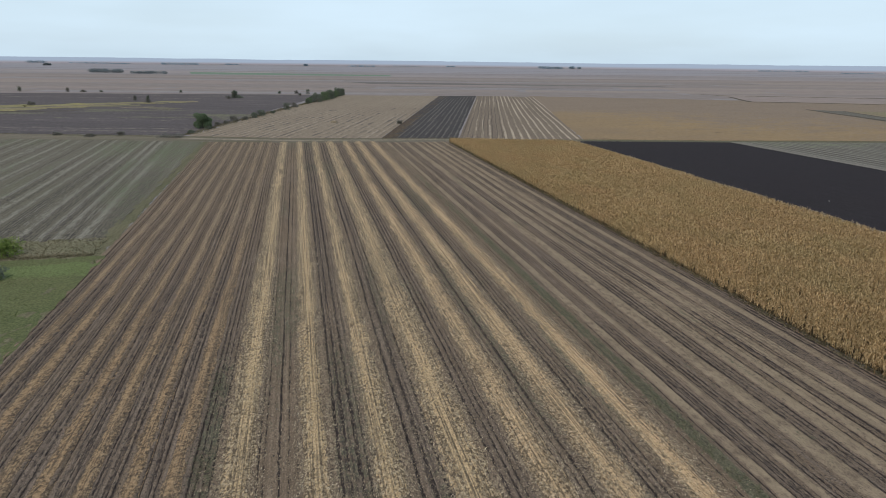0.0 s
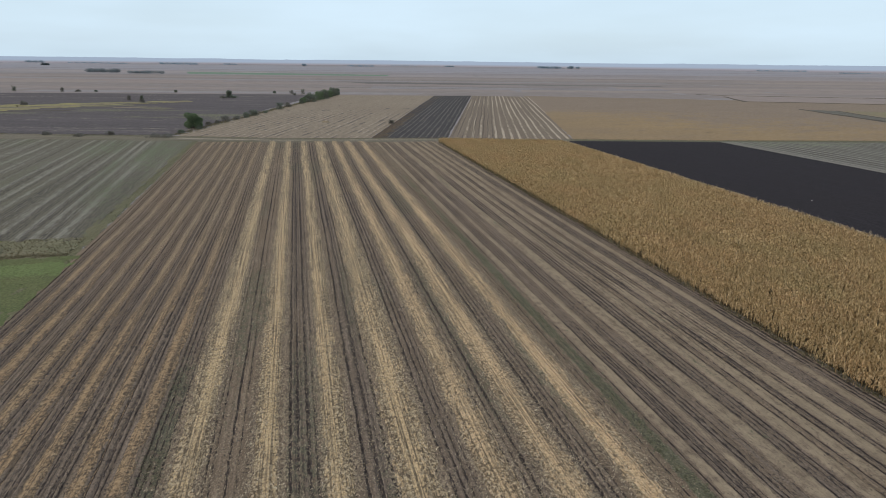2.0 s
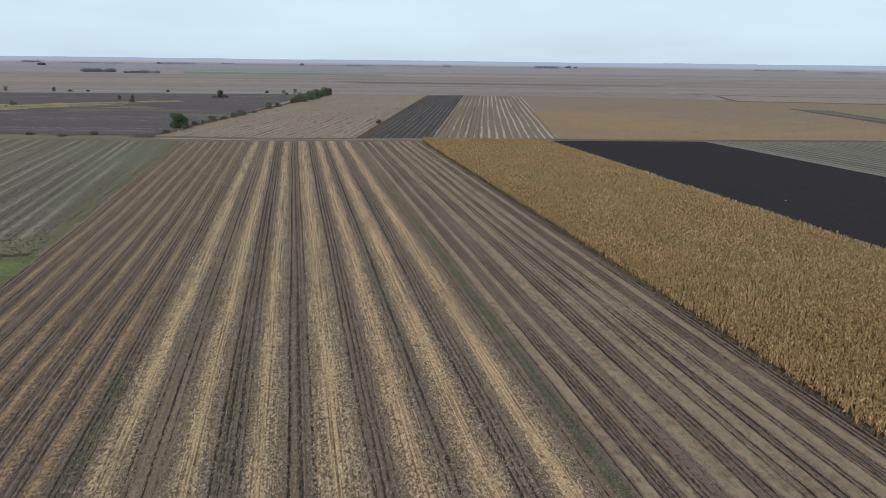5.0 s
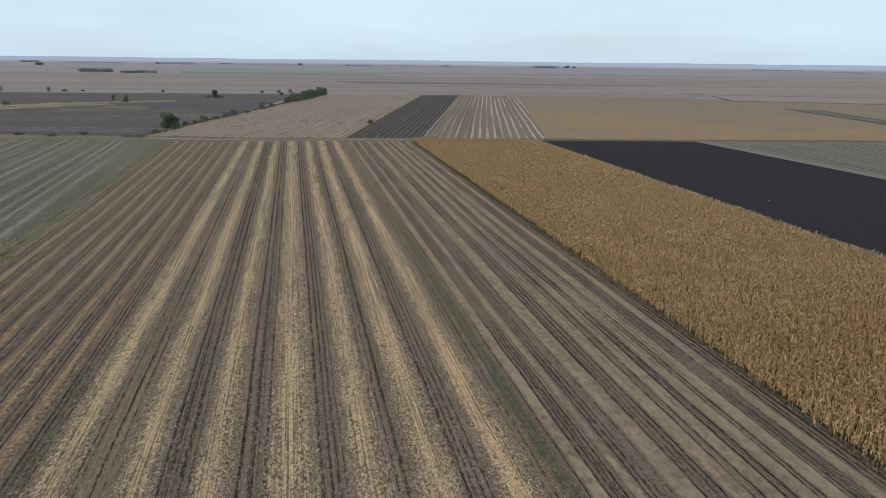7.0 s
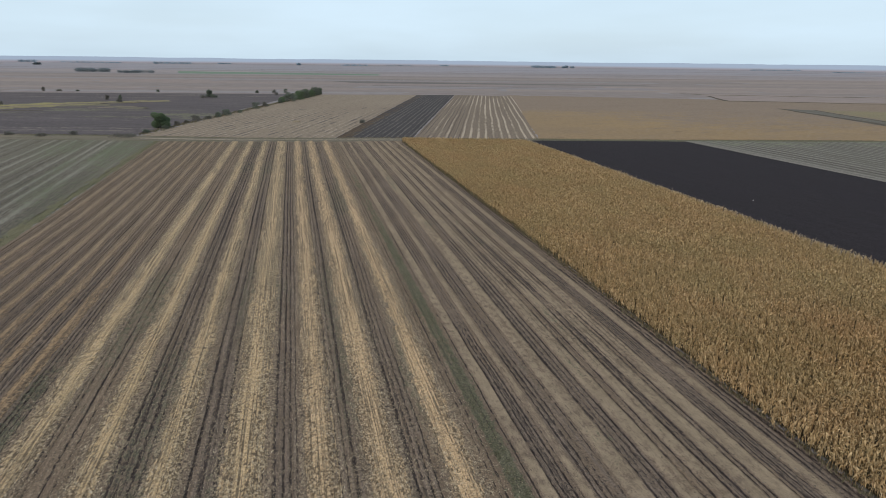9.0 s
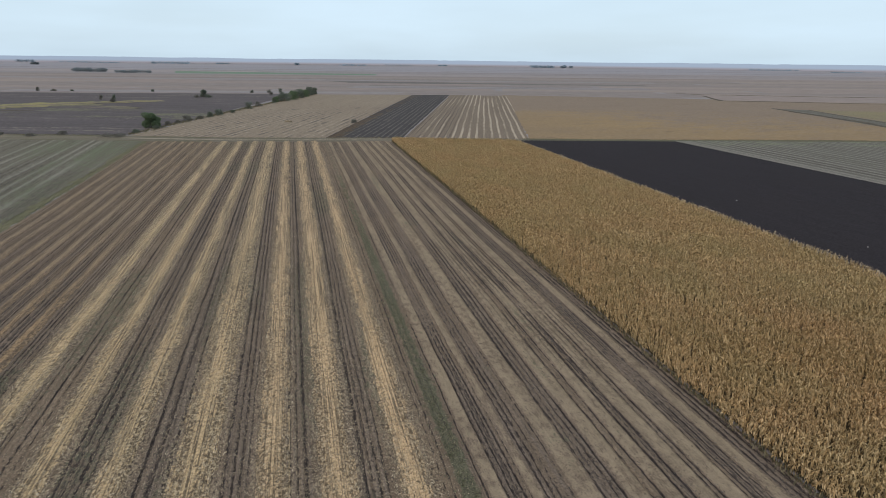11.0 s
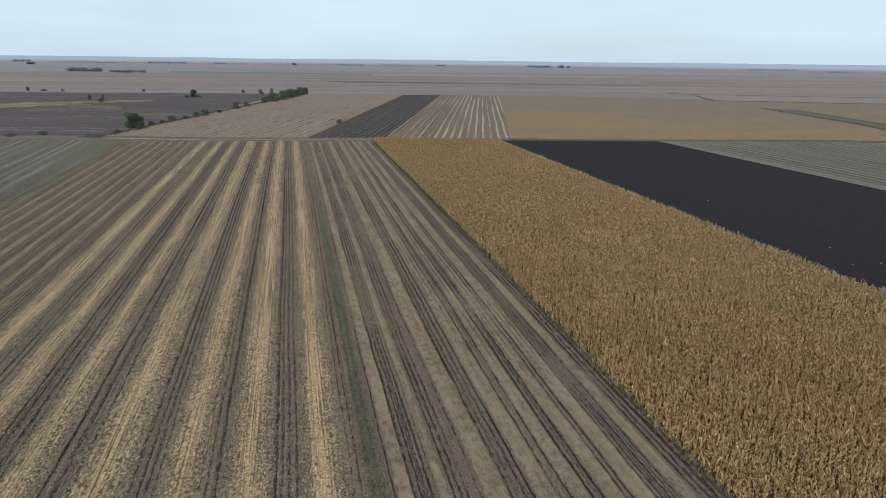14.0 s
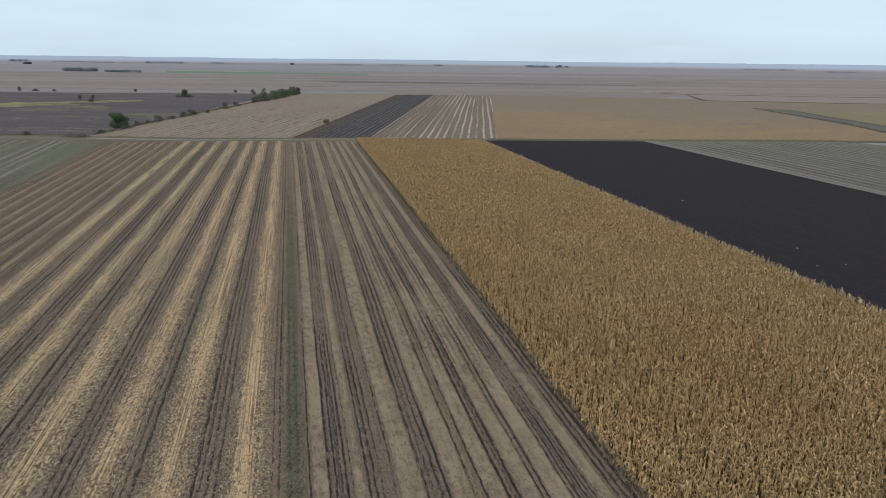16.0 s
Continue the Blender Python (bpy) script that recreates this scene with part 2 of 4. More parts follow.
    def centred(x, k):
        return n.calc("MULTIPLY", n.calc("SUBTRACT", x, 0.5), k)

    core = n.attr("core")
    value = n.calc("ADD", n.calc("MULTIPLY", core, 0.62), n.calc("ADD", centred(lines, 1.15), n.calc("ADD", centred(heap, heap_shade), centred(length, 0.55))))
    col = n.mix(n.ramp(value, -0.2, 0.62), mid, bright)
    kind = n.tree.nodes.new("ShaderNodeObjectInfo").outputs["Random"]
    col = n.mix(n.calc("MULTIPLY", kind, 0.22), col, n.mix(1.0, col, (1.0, 0.80, 0.62), "MULTIPLY"))
    col = n.mix(n.calc("MULTIPLY", spots, 0.40), col, green)
    # far straw drawn towards a duller tone, in place of distance haze
    col = n.mix(n.calc("MULTIPLY", n.attr("far_fade"), fade_mix), col, far_fade)
    shade = n.ramp(n.calc("SUBTRACT", pits, n.calc("MULTIPLY", core, 0.42)), 0.34, 0.62)
    col = n.mix(n.calc("MULTIPLY", shade, 0.85), col, low)
    # shadow of each crosswise heap, painted as a dark tone
    col = n.mix(n.calc("MULTIPLY", n.ramp(n.calc("ADD", heap, centred(fine, 0.3)), 0.36, 0.16), heap_shade), col, low)
    streak = n.ramp(n.calc("ADD", lines, centred(pits, 0.5)), 0.36, 0.08)
    col = n.mix(n.calc("MULTIPLY", streak, 0.7), col, low)
    col = n.mix(n.calc("MULTIPLY", n.calc("MULTIPLY", n.ramp(chaff, 0.58, 0.80), n.ramp(core, 0.15, 0.75, 1.0, 0.40)), dots), col, pale)
    col = n.gain(col, n.ramp(fine, 0, 1, 0.70, 1.30))
    return n.end(col, n.calc("ADD", n.calc("ADD", fine, pits), n.calc("MULTIPLY", heap, 1.2)), 0.6, 0.12)


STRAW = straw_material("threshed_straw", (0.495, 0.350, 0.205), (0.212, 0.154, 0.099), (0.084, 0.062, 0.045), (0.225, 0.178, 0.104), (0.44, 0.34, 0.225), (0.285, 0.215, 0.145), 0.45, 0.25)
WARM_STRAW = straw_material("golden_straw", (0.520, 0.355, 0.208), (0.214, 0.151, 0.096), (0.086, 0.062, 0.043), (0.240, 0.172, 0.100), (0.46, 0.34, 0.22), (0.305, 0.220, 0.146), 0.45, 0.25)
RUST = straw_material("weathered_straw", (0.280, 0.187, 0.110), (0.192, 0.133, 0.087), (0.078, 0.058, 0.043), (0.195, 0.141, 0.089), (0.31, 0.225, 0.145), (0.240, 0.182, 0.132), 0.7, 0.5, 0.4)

GREY_FIELD = land("grey_stubble", (0.098, 0.084, 0.067), (0.140, 0.121, 0.098), (0.104, 0.095, 0.068), 0, 0.9, 0.02, 0.02, 2.0, (
    ("pale", (0.155, 0.138, 0.115), (0.195, 0.175, 0.147), 0.6),
    ("damp", (0.048, 0.040, 0.035), (0.080, 0.068, 0.059), 0.8),
    ("weed", (0.094, 0.098, 0.064), (0.124, 0.128, 0.084), 0.5)), 0.35, furrow=(0.78, (0.036, 0.031, 0.027), (0.068, 0.059, 0.052)))
PALE_FIELD = land("pale_grey_stubble", (0.098, 0.088, 0.074), (0.120, 0.107, 0.091), (0.102, 0.094, 0.074), 0, 0.5, 0.01, 0.02, 1.5, (
    ("pale", (0.142, 0.126, 0.110), (0.172, 0.153, 0.133), 0.3),
    ("damp", (0.066, 0.056, 0.049), (0.09, 0.077, 0.067), 0.3),
    ("weed", (0.125, 0.125, 0.085), (0.16, 0.155, 0.108), 0.5)), 0.25)
BLACK = land("fresh_ploughed_soil", (0.0225, 0.0185, 0.0205), (0.027, 0.0225, 0.025), (0.025, 0.0205, 0.022), 0, 0.3, 0.03, 0.05, 1.5, (), 0.2)
PLOUGHED = land("dark_ploughed_soil", (0.043, 0.037, 0.037), (0.062, 0.054, 0.053), (0.050, 0.044, 0.043), -0.302, 0.4, 0.006, 0.02, 0.8, (
    ("pale", (0.078, 0.069, 0.064), (0.112, 0.098, 0.088), 0.9),
    ("edge", (0.058, 0.042, 0.030), (0.095, 0.068, 0.046), 0.9)), 0.3)
TAN_FIELD = land("bleached_stubble", (0.170, 0.133, 0.102), (0.228, 0.180, 0.137), (0.182, 0.140, 0.106), -0.302, 0.35, 0.006, 0.012, 0.6, (
    ("pale", (0.235, 0.190, 0.148), (0.275, 0.222, 0.172), 0.7),
    ("damp", (0.088, 0.072, 0.06), (0.13, 0.105, 0.085), 0.9)), 0.24)
STRIPED = land("strip_stubble", (0.130, 0.099, 0.076), (0.168, 0.129, 0.099), (0.148, 0.114, 0.086), -0.302, 0.3, 0.005, 0.02, 0.8, (
    ("pale", (0.270, 0.216, 0.166), (0.330, 0.268, 0.206), 0.45),
    ("damp", (0.078, 0.062, 0.052), (0.10, 0.075, 0.063), 0.5)), 0.25)
OCHRE = land("ochre_standing_crop", (0.214, 0.146, 0.081), (0.234, 0.159, 0.087), (0.185, 0.132, 0.088), -1.35, 0.06, 0.012, 0.010, 0.4, (
    ("faded", (0.170, 0.127, 0.097), (0.192, 0.144, 0.110), 0.5),
    ("damp", (0.125, 0.088, 0.055), (0.150, 0.105, 0.065), 1.0)), 0.13)
MAUVE = land("far_dark_soil", (0.064, 0.053, 0.055), (0.112, 0.094, 0.093), (0.078, 0.065, 0.067), 1.15, 0.20, 0.006, 0.01, 0.5, (
    ("pale", (0.125, 0.105, 0.092), (0.160, 0.135, 0.115), 0.8),
    ("weed", (0.100, 0.092, 0.068), (0.135, 0.122, 0.085), 0.8)), 0.2)
MAUVE_WEEDS = land("sparse_weeds", (0.115, 0.098, 0.07), (0.15, 0.128, 0.085), (0.10, 0.086, 0.075), 0.3, 0.1, 0.02, 0.06, 0.6, (), 0.3)
YELLOW = land("yellow_weeds", (0.165, 0.142, 0.074), (0.285, 0.240, 0.098), (0.150, 0.130, 0.085), -0.9, 0.16, 0.03, 0.05, 0.6, (), 0.35)
OLIVE = land("pale_olive_weeds", (0.165, 0.138, 0.082), (0.195, 0.162, 0.09), (0.165, 0.132, 0.095), 0.3, 0.05, 0.01, 0.03, 0.6, (), 0.2)
CORN_SOIL = land("leaf_littered_soil", (0.045, 0.033, 0.02), (0.085, 0.062, 0.036), (0.06, 0.045, 0.026), 0, 1.4, 0.4, 0.1, 4.0, (), 0.5)
GRASS = land("rough_grass", (0.066, 0.078, 0.035), (0.098, 0.110, 0.050), (0.112, 0.110, 0.054), 0, 0.5, 0.3, 0.06, 3.0, (
    ("lush", (0.096, 0.118, 0.048), (0.124, 0.142, 0.062), 0.3),), 0.35)
BRUSH = land("dry_weedy_margin", (0.13, 0.112, 0.074), (0.175, 0.148, 0.098), (0.105, 0.104, 0.064), 0, 0.3, 0.2, 0.09, 2.2, (), 0.45)
VERGE = land("trodden_olive_verge", (0.108, 0.096, 0.060), (0.150, 0.130, 0.082), (0.090, 0.090, 0.054), 0, 0.4, 0.08, 0.06, 2.2, (), 0.35)
TRACK = land("dirt_track_earth", (0.128, 0.106, 0.083), (0.160, 0.131, 0.102), (0.120, 0.104, 0.078), 1.35, 0.8, 0.03, 0.03, 1.5, (
    ("rut", (0.225, 0.184, 0.145), (0.270, 0.222, 0.176), 0.5),
    ("weed", (0.082, 0.076, 0.050), (0.115, 0.102, 0.066), 0.5)), 0.3)
DITCH = land("dark_ditch_weeds", (0.062, 0.050, 0.042), (0.092, 0.074, 0.060), (0.080, 0.068, 0.050), 0, 0.1, 0.1, 0.05, 0.5, (), 0.3, True)
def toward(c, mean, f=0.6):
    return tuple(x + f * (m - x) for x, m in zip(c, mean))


# Haze is painted into the far land: flatter contrast, bluer further out.
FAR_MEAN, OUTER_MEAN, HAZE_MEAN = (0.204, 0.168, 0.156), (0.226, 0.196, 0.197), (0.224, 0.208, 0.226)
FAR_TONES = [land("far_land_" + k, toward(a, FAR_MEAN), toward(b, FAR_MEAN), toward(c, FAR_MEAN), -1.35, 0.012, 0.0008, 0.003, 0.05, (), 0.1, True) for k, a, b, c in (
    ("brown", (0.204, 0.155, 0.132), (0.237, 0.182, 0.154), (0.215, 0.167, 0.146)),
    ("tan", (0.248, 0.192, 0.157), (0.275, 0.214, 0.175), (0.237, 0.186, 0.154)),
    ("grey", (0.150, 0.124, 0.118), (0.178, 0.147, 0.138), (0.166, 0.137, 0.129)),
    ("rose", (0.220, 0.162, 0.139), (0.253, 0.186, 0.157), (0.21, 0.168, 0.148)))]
HAZED_TONES = [land("hazed_land_" + k, toward(a, OUTER_MEAN), toward(b, OUTER_MEAN), toward(c, OUTER_MEAN), -1.35, 0.012, 0.0008, 0.003, 0.05, (), 0.1, True) for k, a, b, c in (
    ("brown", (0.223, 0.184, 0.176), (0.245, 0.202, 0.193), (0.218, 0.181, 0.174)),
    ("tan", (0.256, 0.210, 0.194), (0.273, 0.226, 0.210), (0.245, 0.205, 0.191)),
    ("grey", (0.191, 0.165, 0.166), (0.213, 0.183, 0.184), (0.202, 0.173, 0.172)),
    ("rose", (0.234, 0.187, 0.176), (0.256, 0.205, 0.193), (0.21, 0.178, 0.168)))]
BLUE_HAZE_TONES = [land("blue_haze_land_" + k, toward(a, HAZE_MEAN), toward(b, HAZE_MEAN), toward(c, HAZE_MEAN), -1.35, 0.012, 0.0008, 0.003, 0.05, (), 0.1, True) for k, a, b, c in (
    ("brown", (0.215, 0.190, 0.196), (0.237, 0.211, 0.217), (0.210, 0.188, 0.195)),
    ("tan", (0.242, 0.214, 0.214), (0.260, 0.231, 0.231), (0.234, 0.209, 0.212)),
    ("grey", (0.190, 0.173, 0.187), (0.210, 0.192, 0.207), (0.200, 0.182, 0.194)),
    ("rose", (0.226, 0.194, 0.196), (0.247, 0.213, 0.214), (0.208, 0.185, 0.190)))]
FAR_GREEN = land("far_winter_crop", (0.105, 0.16, 0.115), (0.13, 0.185, 0.13), (0.145, 0.175, 0.13), -1.35, 0.01, 0.002, 0.003, 0.05, (), 0.1, True)
FAR_DARK = land("far_tilled_land", (0.10, 0.088, 0.085), (0.13, 0.115, 0.11), (0.15, 0.13, 0.12), -1.35, 0.01, 0.002, 0.003, 0.05, (), 0.1, True)
# The plain's soil colour carries a mauve-grey haze tint.
PLAIN = land("hazed_plain_soil", (0.197, 0.173, 0.172), (0.22, 0.195, 0.193), (0.19, 0.168, 0.168), -1.35, 0.004, 0.001, 0.0015, 0.05, (), 0.1, True)


def leaf_material(name, tones, rough=0.7, see=0.2, patch=None, patch_scale=0.03, second=None, ripe=None):
    """Leaves whose colour differs from leaf to leaf."""
    n = Nodes(name, rough)
    r = n.island()
    col = tones[0]
    for i, tone in enumerate(tones[1:]):
        col = n.mix(n.ramp(r, i / (len(tones) - 1), (i + 0.8) / (len(tones) - 1)), col, tone)
    if patch:
        col = n.mix(n.calc("MULTIPLY", n.noise(patch_scale, 5, contrast=2.3), 0.45), col, patch)
    if second:
        col = n.mix(n.calc("MULTIPLY", n.noise(patch_scale * 2.3, 4, (1.0, 0.6, 1), contrast=2.6), 0.42), col, second)
    if ripe:
        far_off = n.tree.nodes.new("ShaderNodeVectorMath")
        far_off.operation = "DISTANCE"
        n.put(far_off.inputs[0], n.place)
        far_off.inputs[1].default_value = ripe
        spread = n.calc("ADD", far_off.outputs["Value"], n.calc("MULTIPLY", n.noise(0.12, 4), 24.0))
        col = n.mix(n.ramp(spread, 36.0, 12.0, 0.0, 0.4), col, n.mix(1.0, col, (0.93, 0.74, 0.66), "MULTIPLY"))
    col = n.gain(col, n.ramp(n.noise(0.9, 3), 0.2, 0.8, 0.75, 1.25))
    n.surface.inputs["Subsurface Weight"].default_value = 0.0
    mat = n.end(col)
    if see:
        t = n.tree.nodes.new("ShaderNodeBsdfTranslucent")
        n.put(t.inputs["Color"], col)
        m = n.tree.nodes.new("ShaderNodeMixShader")
        m.inputs[0].default_value = see
        n.tree.links.new(n.surface.outputs[0], m.inputs[1])
        n.tree.links.new(t.outputs[0], m.inputs[2])
        n.tree.links.new(m.outputs[0], n.tree.nodes["Material Output"].inputs["Surface"])
    return mat


CORN = leaf_material("dry_maize_leaf", ((0.185, 0.120, 0.060), (0.325, 0.220, 0.108), (0.56, 0.410, 0.236), (0.230, 0.151, 0.073), (0.450, 0.306, 0.153)), patch=(0.350, 0.214, 0.112), second=(0.270, 0.216, 0.108), see=0.03, patch_scale=0.05, ripe=(84, 48, 1.0))
# Paler copy of the maize leaf, painted for edge plants catching the light.
LIT_MAIZE = leaf_material("lit_maize_leaf", ((0.25, 0.180, 0.110), (0.38, 0.290, 0.190), (0.52, 0.42, 0.31)), see=0.05)
GREEN = leaf_material("green_foliage", ((0.084, 0.120, 0.070), (0.118, 0.158, 0.090), (0.152, 0.190, 0.108)), see=0.4)
DARK_GREEN = leaf_material("dull_green_foliage", ((0.105, 0.118, 0.094), (0.13, 0.145, 0.112), (0.155, 0.168, 0.13)), see=0.4)
BROWN_LEAF = leaf_material("browning_foliage", ((0.118, 0.112, 0.100), (0.150, 0.140, 0.122), (0.178, 0.166, 0.142)), see=0.35)
LIME = leaf_material("yellow_green_foliage", ((0.08, 0.12, 0.03), (0.13, 0.18, 0.045), (0.19, 0.23, 0.07)))
OLIVE_WEED = leaf_material("olive_weed", ((0.092, 0.096, 0.062), (0.122, 0.122, 0.080), (0.160, 0.152, 0.100)), see=0.2)
# Far leaves: distance haze is mixed into these two leaf colours.
HAZY = leaf_material("hazed_foliage", ((0.165, 0.186, 0.196), (0.180, 0.202, 0.212), (0.195, 0.217, 0.227)), see=0.5)
HAZIER = leaf_material("blue_hazed_foliage", ((0.24, 0.30, 0.35), (0.27, 0.33, 0.38), (0.29, 0.35, 0.40)), see=0.5)
TUFT = leaf_material("grass_blade", ((0.075, 0.10, 0.042), (0.105, 0.13, 0.052), (0.15, 0.155, 0.075)), see=0.4)
DRY_TUFT = leaf_material("dry_weed_blade", ((0.10, 0.09, 0.058), (0.155, 0.133, 0.084), (0.21, 0.175, 0.115)), see=0.3)
STRAW_BIT = leaf_material("loose_straw", ((0.17, 0.129, 0.084), (0.25, 0.195, 0.133), (0.345, 0.28, 0.2)), see=0)
HUSK = leaf_material("pale_husk", ((0.23, 0.178, 0.12), (0.34, 0.272, 0.19), (0.46, 0.38, 0.28)), see=0)
PALE_STONE = Nodes("pale_stone", 0.85)
PALE_STONE = PALE_STONE.end(PALE_STONE.mix(PALE_STONE.noise(6.0, 5), (0.27, 0.25, 0.23), (0.42, 0.40, 0.37)))
CLOD = leaf_material("soil_clod", ((0.05, 0.044, 0.04), (0.085, 0.074, 0.065), (0.13, 0.112, 0.097)), see=0)
BARK = Nodes("bark", 0.9)
BARK = BARK.end(BARK.mix(BARK.noise(3.0, 5, (1, 1, 0.2)), (0.05, 0.042, 0.034), (0.11, 0.095, 0.078)))
# Haze painted on the backdrop: it glows by itself, mauve below, blue above.
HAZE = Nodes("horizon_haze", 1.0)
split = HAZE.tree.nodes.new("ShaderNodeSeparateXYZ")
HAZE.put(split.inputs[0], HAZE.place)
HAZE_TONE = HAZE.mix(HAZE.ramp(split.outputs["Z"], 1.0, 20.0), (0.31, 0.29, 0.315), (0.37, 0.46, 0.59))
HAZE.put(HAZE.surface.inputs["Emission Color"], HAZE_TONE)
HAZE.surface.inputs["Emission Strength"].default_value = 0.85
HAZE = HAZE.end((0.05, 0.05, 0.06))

# ---------------------------------------------------------------- ground and far land
ring = np.linspace(0, 2 * math.pi, 97)[:-1]
radii = (0.01, 60, 200, 500, 1000, 1800, 3000, 4000, 4960)
disc = np.array([(20 + r * math.cos(a), r * math.sin(a), -0.14) for r in radii for a in ring])
k = np.arange(96)
disc_faces = np.concatenate([np.stack([j * 96 + k, (j + 1) * 96 + k, (j + 1) * 96 + (k + 1) % 96, j * 96 + (k + 1) % 96], 1) for j in range(len(radii) - 1)])
tagged(new("ground", mesh_from("ground", disc, [disc_faces], PLAIN)), "flat brown farmland plain reaching the horizon", "ground", kind="structure")

N_RIM = 900
around = np.linspace(0, 2 * math.pi, N_RIM + 1)[:-1]
i_rim = np.arange(N_RIM)
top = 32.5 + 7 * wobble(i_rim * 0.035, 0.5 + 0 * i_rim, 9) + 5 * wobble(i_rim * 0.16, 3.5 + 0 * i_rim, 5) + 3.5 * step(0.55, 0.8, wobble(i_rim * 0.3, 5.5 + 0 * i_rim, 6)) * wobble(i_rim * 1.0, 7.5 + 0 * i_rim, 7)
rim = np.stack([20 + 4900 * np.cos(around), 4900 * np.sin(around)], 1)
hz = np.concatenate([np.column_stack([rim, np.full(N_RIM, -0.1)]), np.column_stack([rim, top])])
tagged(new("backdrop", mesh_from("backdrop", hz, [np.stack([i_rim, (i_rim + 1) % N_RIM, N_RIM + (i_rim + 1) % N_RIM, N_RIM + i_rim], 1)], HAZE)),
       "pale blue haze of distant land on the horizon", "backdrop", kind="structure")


def structure(ob, label, category="field"):
    return tagged(ob, label, category, kind="structure")


# long narrow plots out to the horizon
FAR_LABELS = ("distant brown harvested plot", "distant tan stubble plot", "distant greyish tilled plot", "distant reddish brown plot")
y0 = 600.0
row = 0
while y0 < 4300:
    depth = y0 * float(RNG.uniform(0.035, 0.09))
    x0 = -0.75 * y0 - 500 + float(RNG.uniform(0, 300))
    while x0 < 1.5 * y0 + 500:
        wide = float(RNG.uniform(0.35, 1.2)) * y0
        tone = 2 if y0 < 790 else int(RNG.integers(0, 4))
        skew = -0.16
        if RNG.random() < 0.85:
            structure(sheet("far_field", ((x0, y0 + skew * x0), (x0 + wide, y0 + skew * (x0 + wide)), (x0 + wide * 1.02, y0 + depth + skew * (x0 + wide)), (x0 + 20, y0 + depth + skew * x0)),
                            9, 3, (FAR_TONES if y0 < 1400 else HAZED_TONES if y0 < 2100 else BLUE_HAZE_TONES)[tone], z=-0.10 + 0.004 * (row % 3), ragged=3.0, seed=row), FAR_LABELS[tone])
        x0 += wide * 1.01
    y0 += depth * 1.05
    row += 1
for i in range(26):
    yy = 790 * float(RNG.uniform(1.0, 3.6)) ** 1.0
    xx = float(RNG.uniform(-0.7, 1.0)) * yy
    ll = float(RNG.uniform(0.25, 0.8)) * yy
    pale = i % 3 == 0
    structure(sheet("far_strip", ((xx, yy - 0.16 * xx), (xx + ll, yy - 0.16 * (xx + ll)), (xx + ll, yy - 0.16 * (xx + ll) + yy * 0.006), (xx, yy - 0.16 * xx + yy * 0.009)), 9, 3,
                    FAR_TONES[1] if pale else FAR_DARK, z=-0.07, ragged=1.5, seed=i), "thin pale stubble strip far out on the plain" if pale else "thin dark tilled strip far out on the plain")
structure(sheet("green_field", ((-243, 1622), (223, 1529), (246, 1660), (-291, 1900)), 9, 4, FAR_GREEN, z=-0.05, ragged=6), "distant pale green winter crop strip")
structure(sheet("far_tilled_strip", ((120, 1010), (600, 910), (600, 950), (75, 1120)), 9, 3, FAR_DARK, z=-0.05, ragged=3), "dark tilled strip across the distant plain")
structure(sheet("far_tilled_strip", ((134, 912), (420, 832), (420, 842), (134, 925)), 9, 3, FAR_DARK, z=-0.045, ragged=1), "thin dark tilled strip across the distant plain")
def slant(x, y):
    """Distance across the rows of the slanting fields beyond the track."""
    return x - 0.309 * (y - 284)


def fine_rows(x, y, gap, seed, lo=0.5):
    s = slant(x, y) + 0.8 * (wobble(y / 60, x / 30, seed + 1) - 0.5)
    return step(lo, 0.95, 0.5 + 0.5 * np.sin(s * 2 * math.pi / gap)) * (0.35 + 0.65 * wobble(s / (gap * 1.3), y / 90, seed))


structure(sheet("tan_field", ((-53, 303), (37.3, 288.5), (149.4, 659), (36, 672)), 220, 90, TAN_FIELD, z=-0.02, ragged=0.8,
                attrs={"damp": lambda x, y: 0.65 * fine_rows(x, y, 4.1, 2, 0.5) * step(600, 380, y) + 0.4 * step(0.78, 0.95, wobble(slant(x, y) / 2.5, y / 14, 16)),
                       "pale": lambda x, y: 0.6 * fine_rows(x + 1.7, y, 4.1, 9, 0.45) * (0.3 + 0.7 * step(560, 340, y))}), "bleached tan stubble field with faint slanting rows")
structure(sheet("ploughed_field", ((37.3, 287), (73.4, 283.0), (191, 659), (149.4, 659)), 150, 90, PLOUGHED, z=0.0, ragged=0.6,
                attrs={"pale": lambda x, y: 0.95 * fine_rows(x, y, 3.1, 6, 0.55) + 0.25 * (wobble(slant(x, y) / 1.4, y / 60, 26) - 0.4),
                       "edge": lambda x, y: 0.75 * step(46, 39.5, slant(x, y)) * (0.5 + 0.5 * step(500, 300, y)) + 0.5 * step(294, 287, y)}), "dark ploughed strip of soil with faint furrow lines")
structure(sheet("striped_field", ((74.2, 282.8), (132.7, 271.0), (249, 636), (192.0, 658.8)), 260, 90, STRIPED, z=0.0, ragged=0.4,
                attrs={"pale": lambda x, y: 1.0 * fine_rows(x, y, 4.05, 3, 0.5) * (0.65 + 0.35 * step(94, 101, slant(x, y))),
                       "damp": lambda x, y: 0.8 * fine_rows(x, y, 2.6, 5, 0.7) * step(104, 96, slant(x, y))}),
          "harvested field with pale straw lines on brown soil")
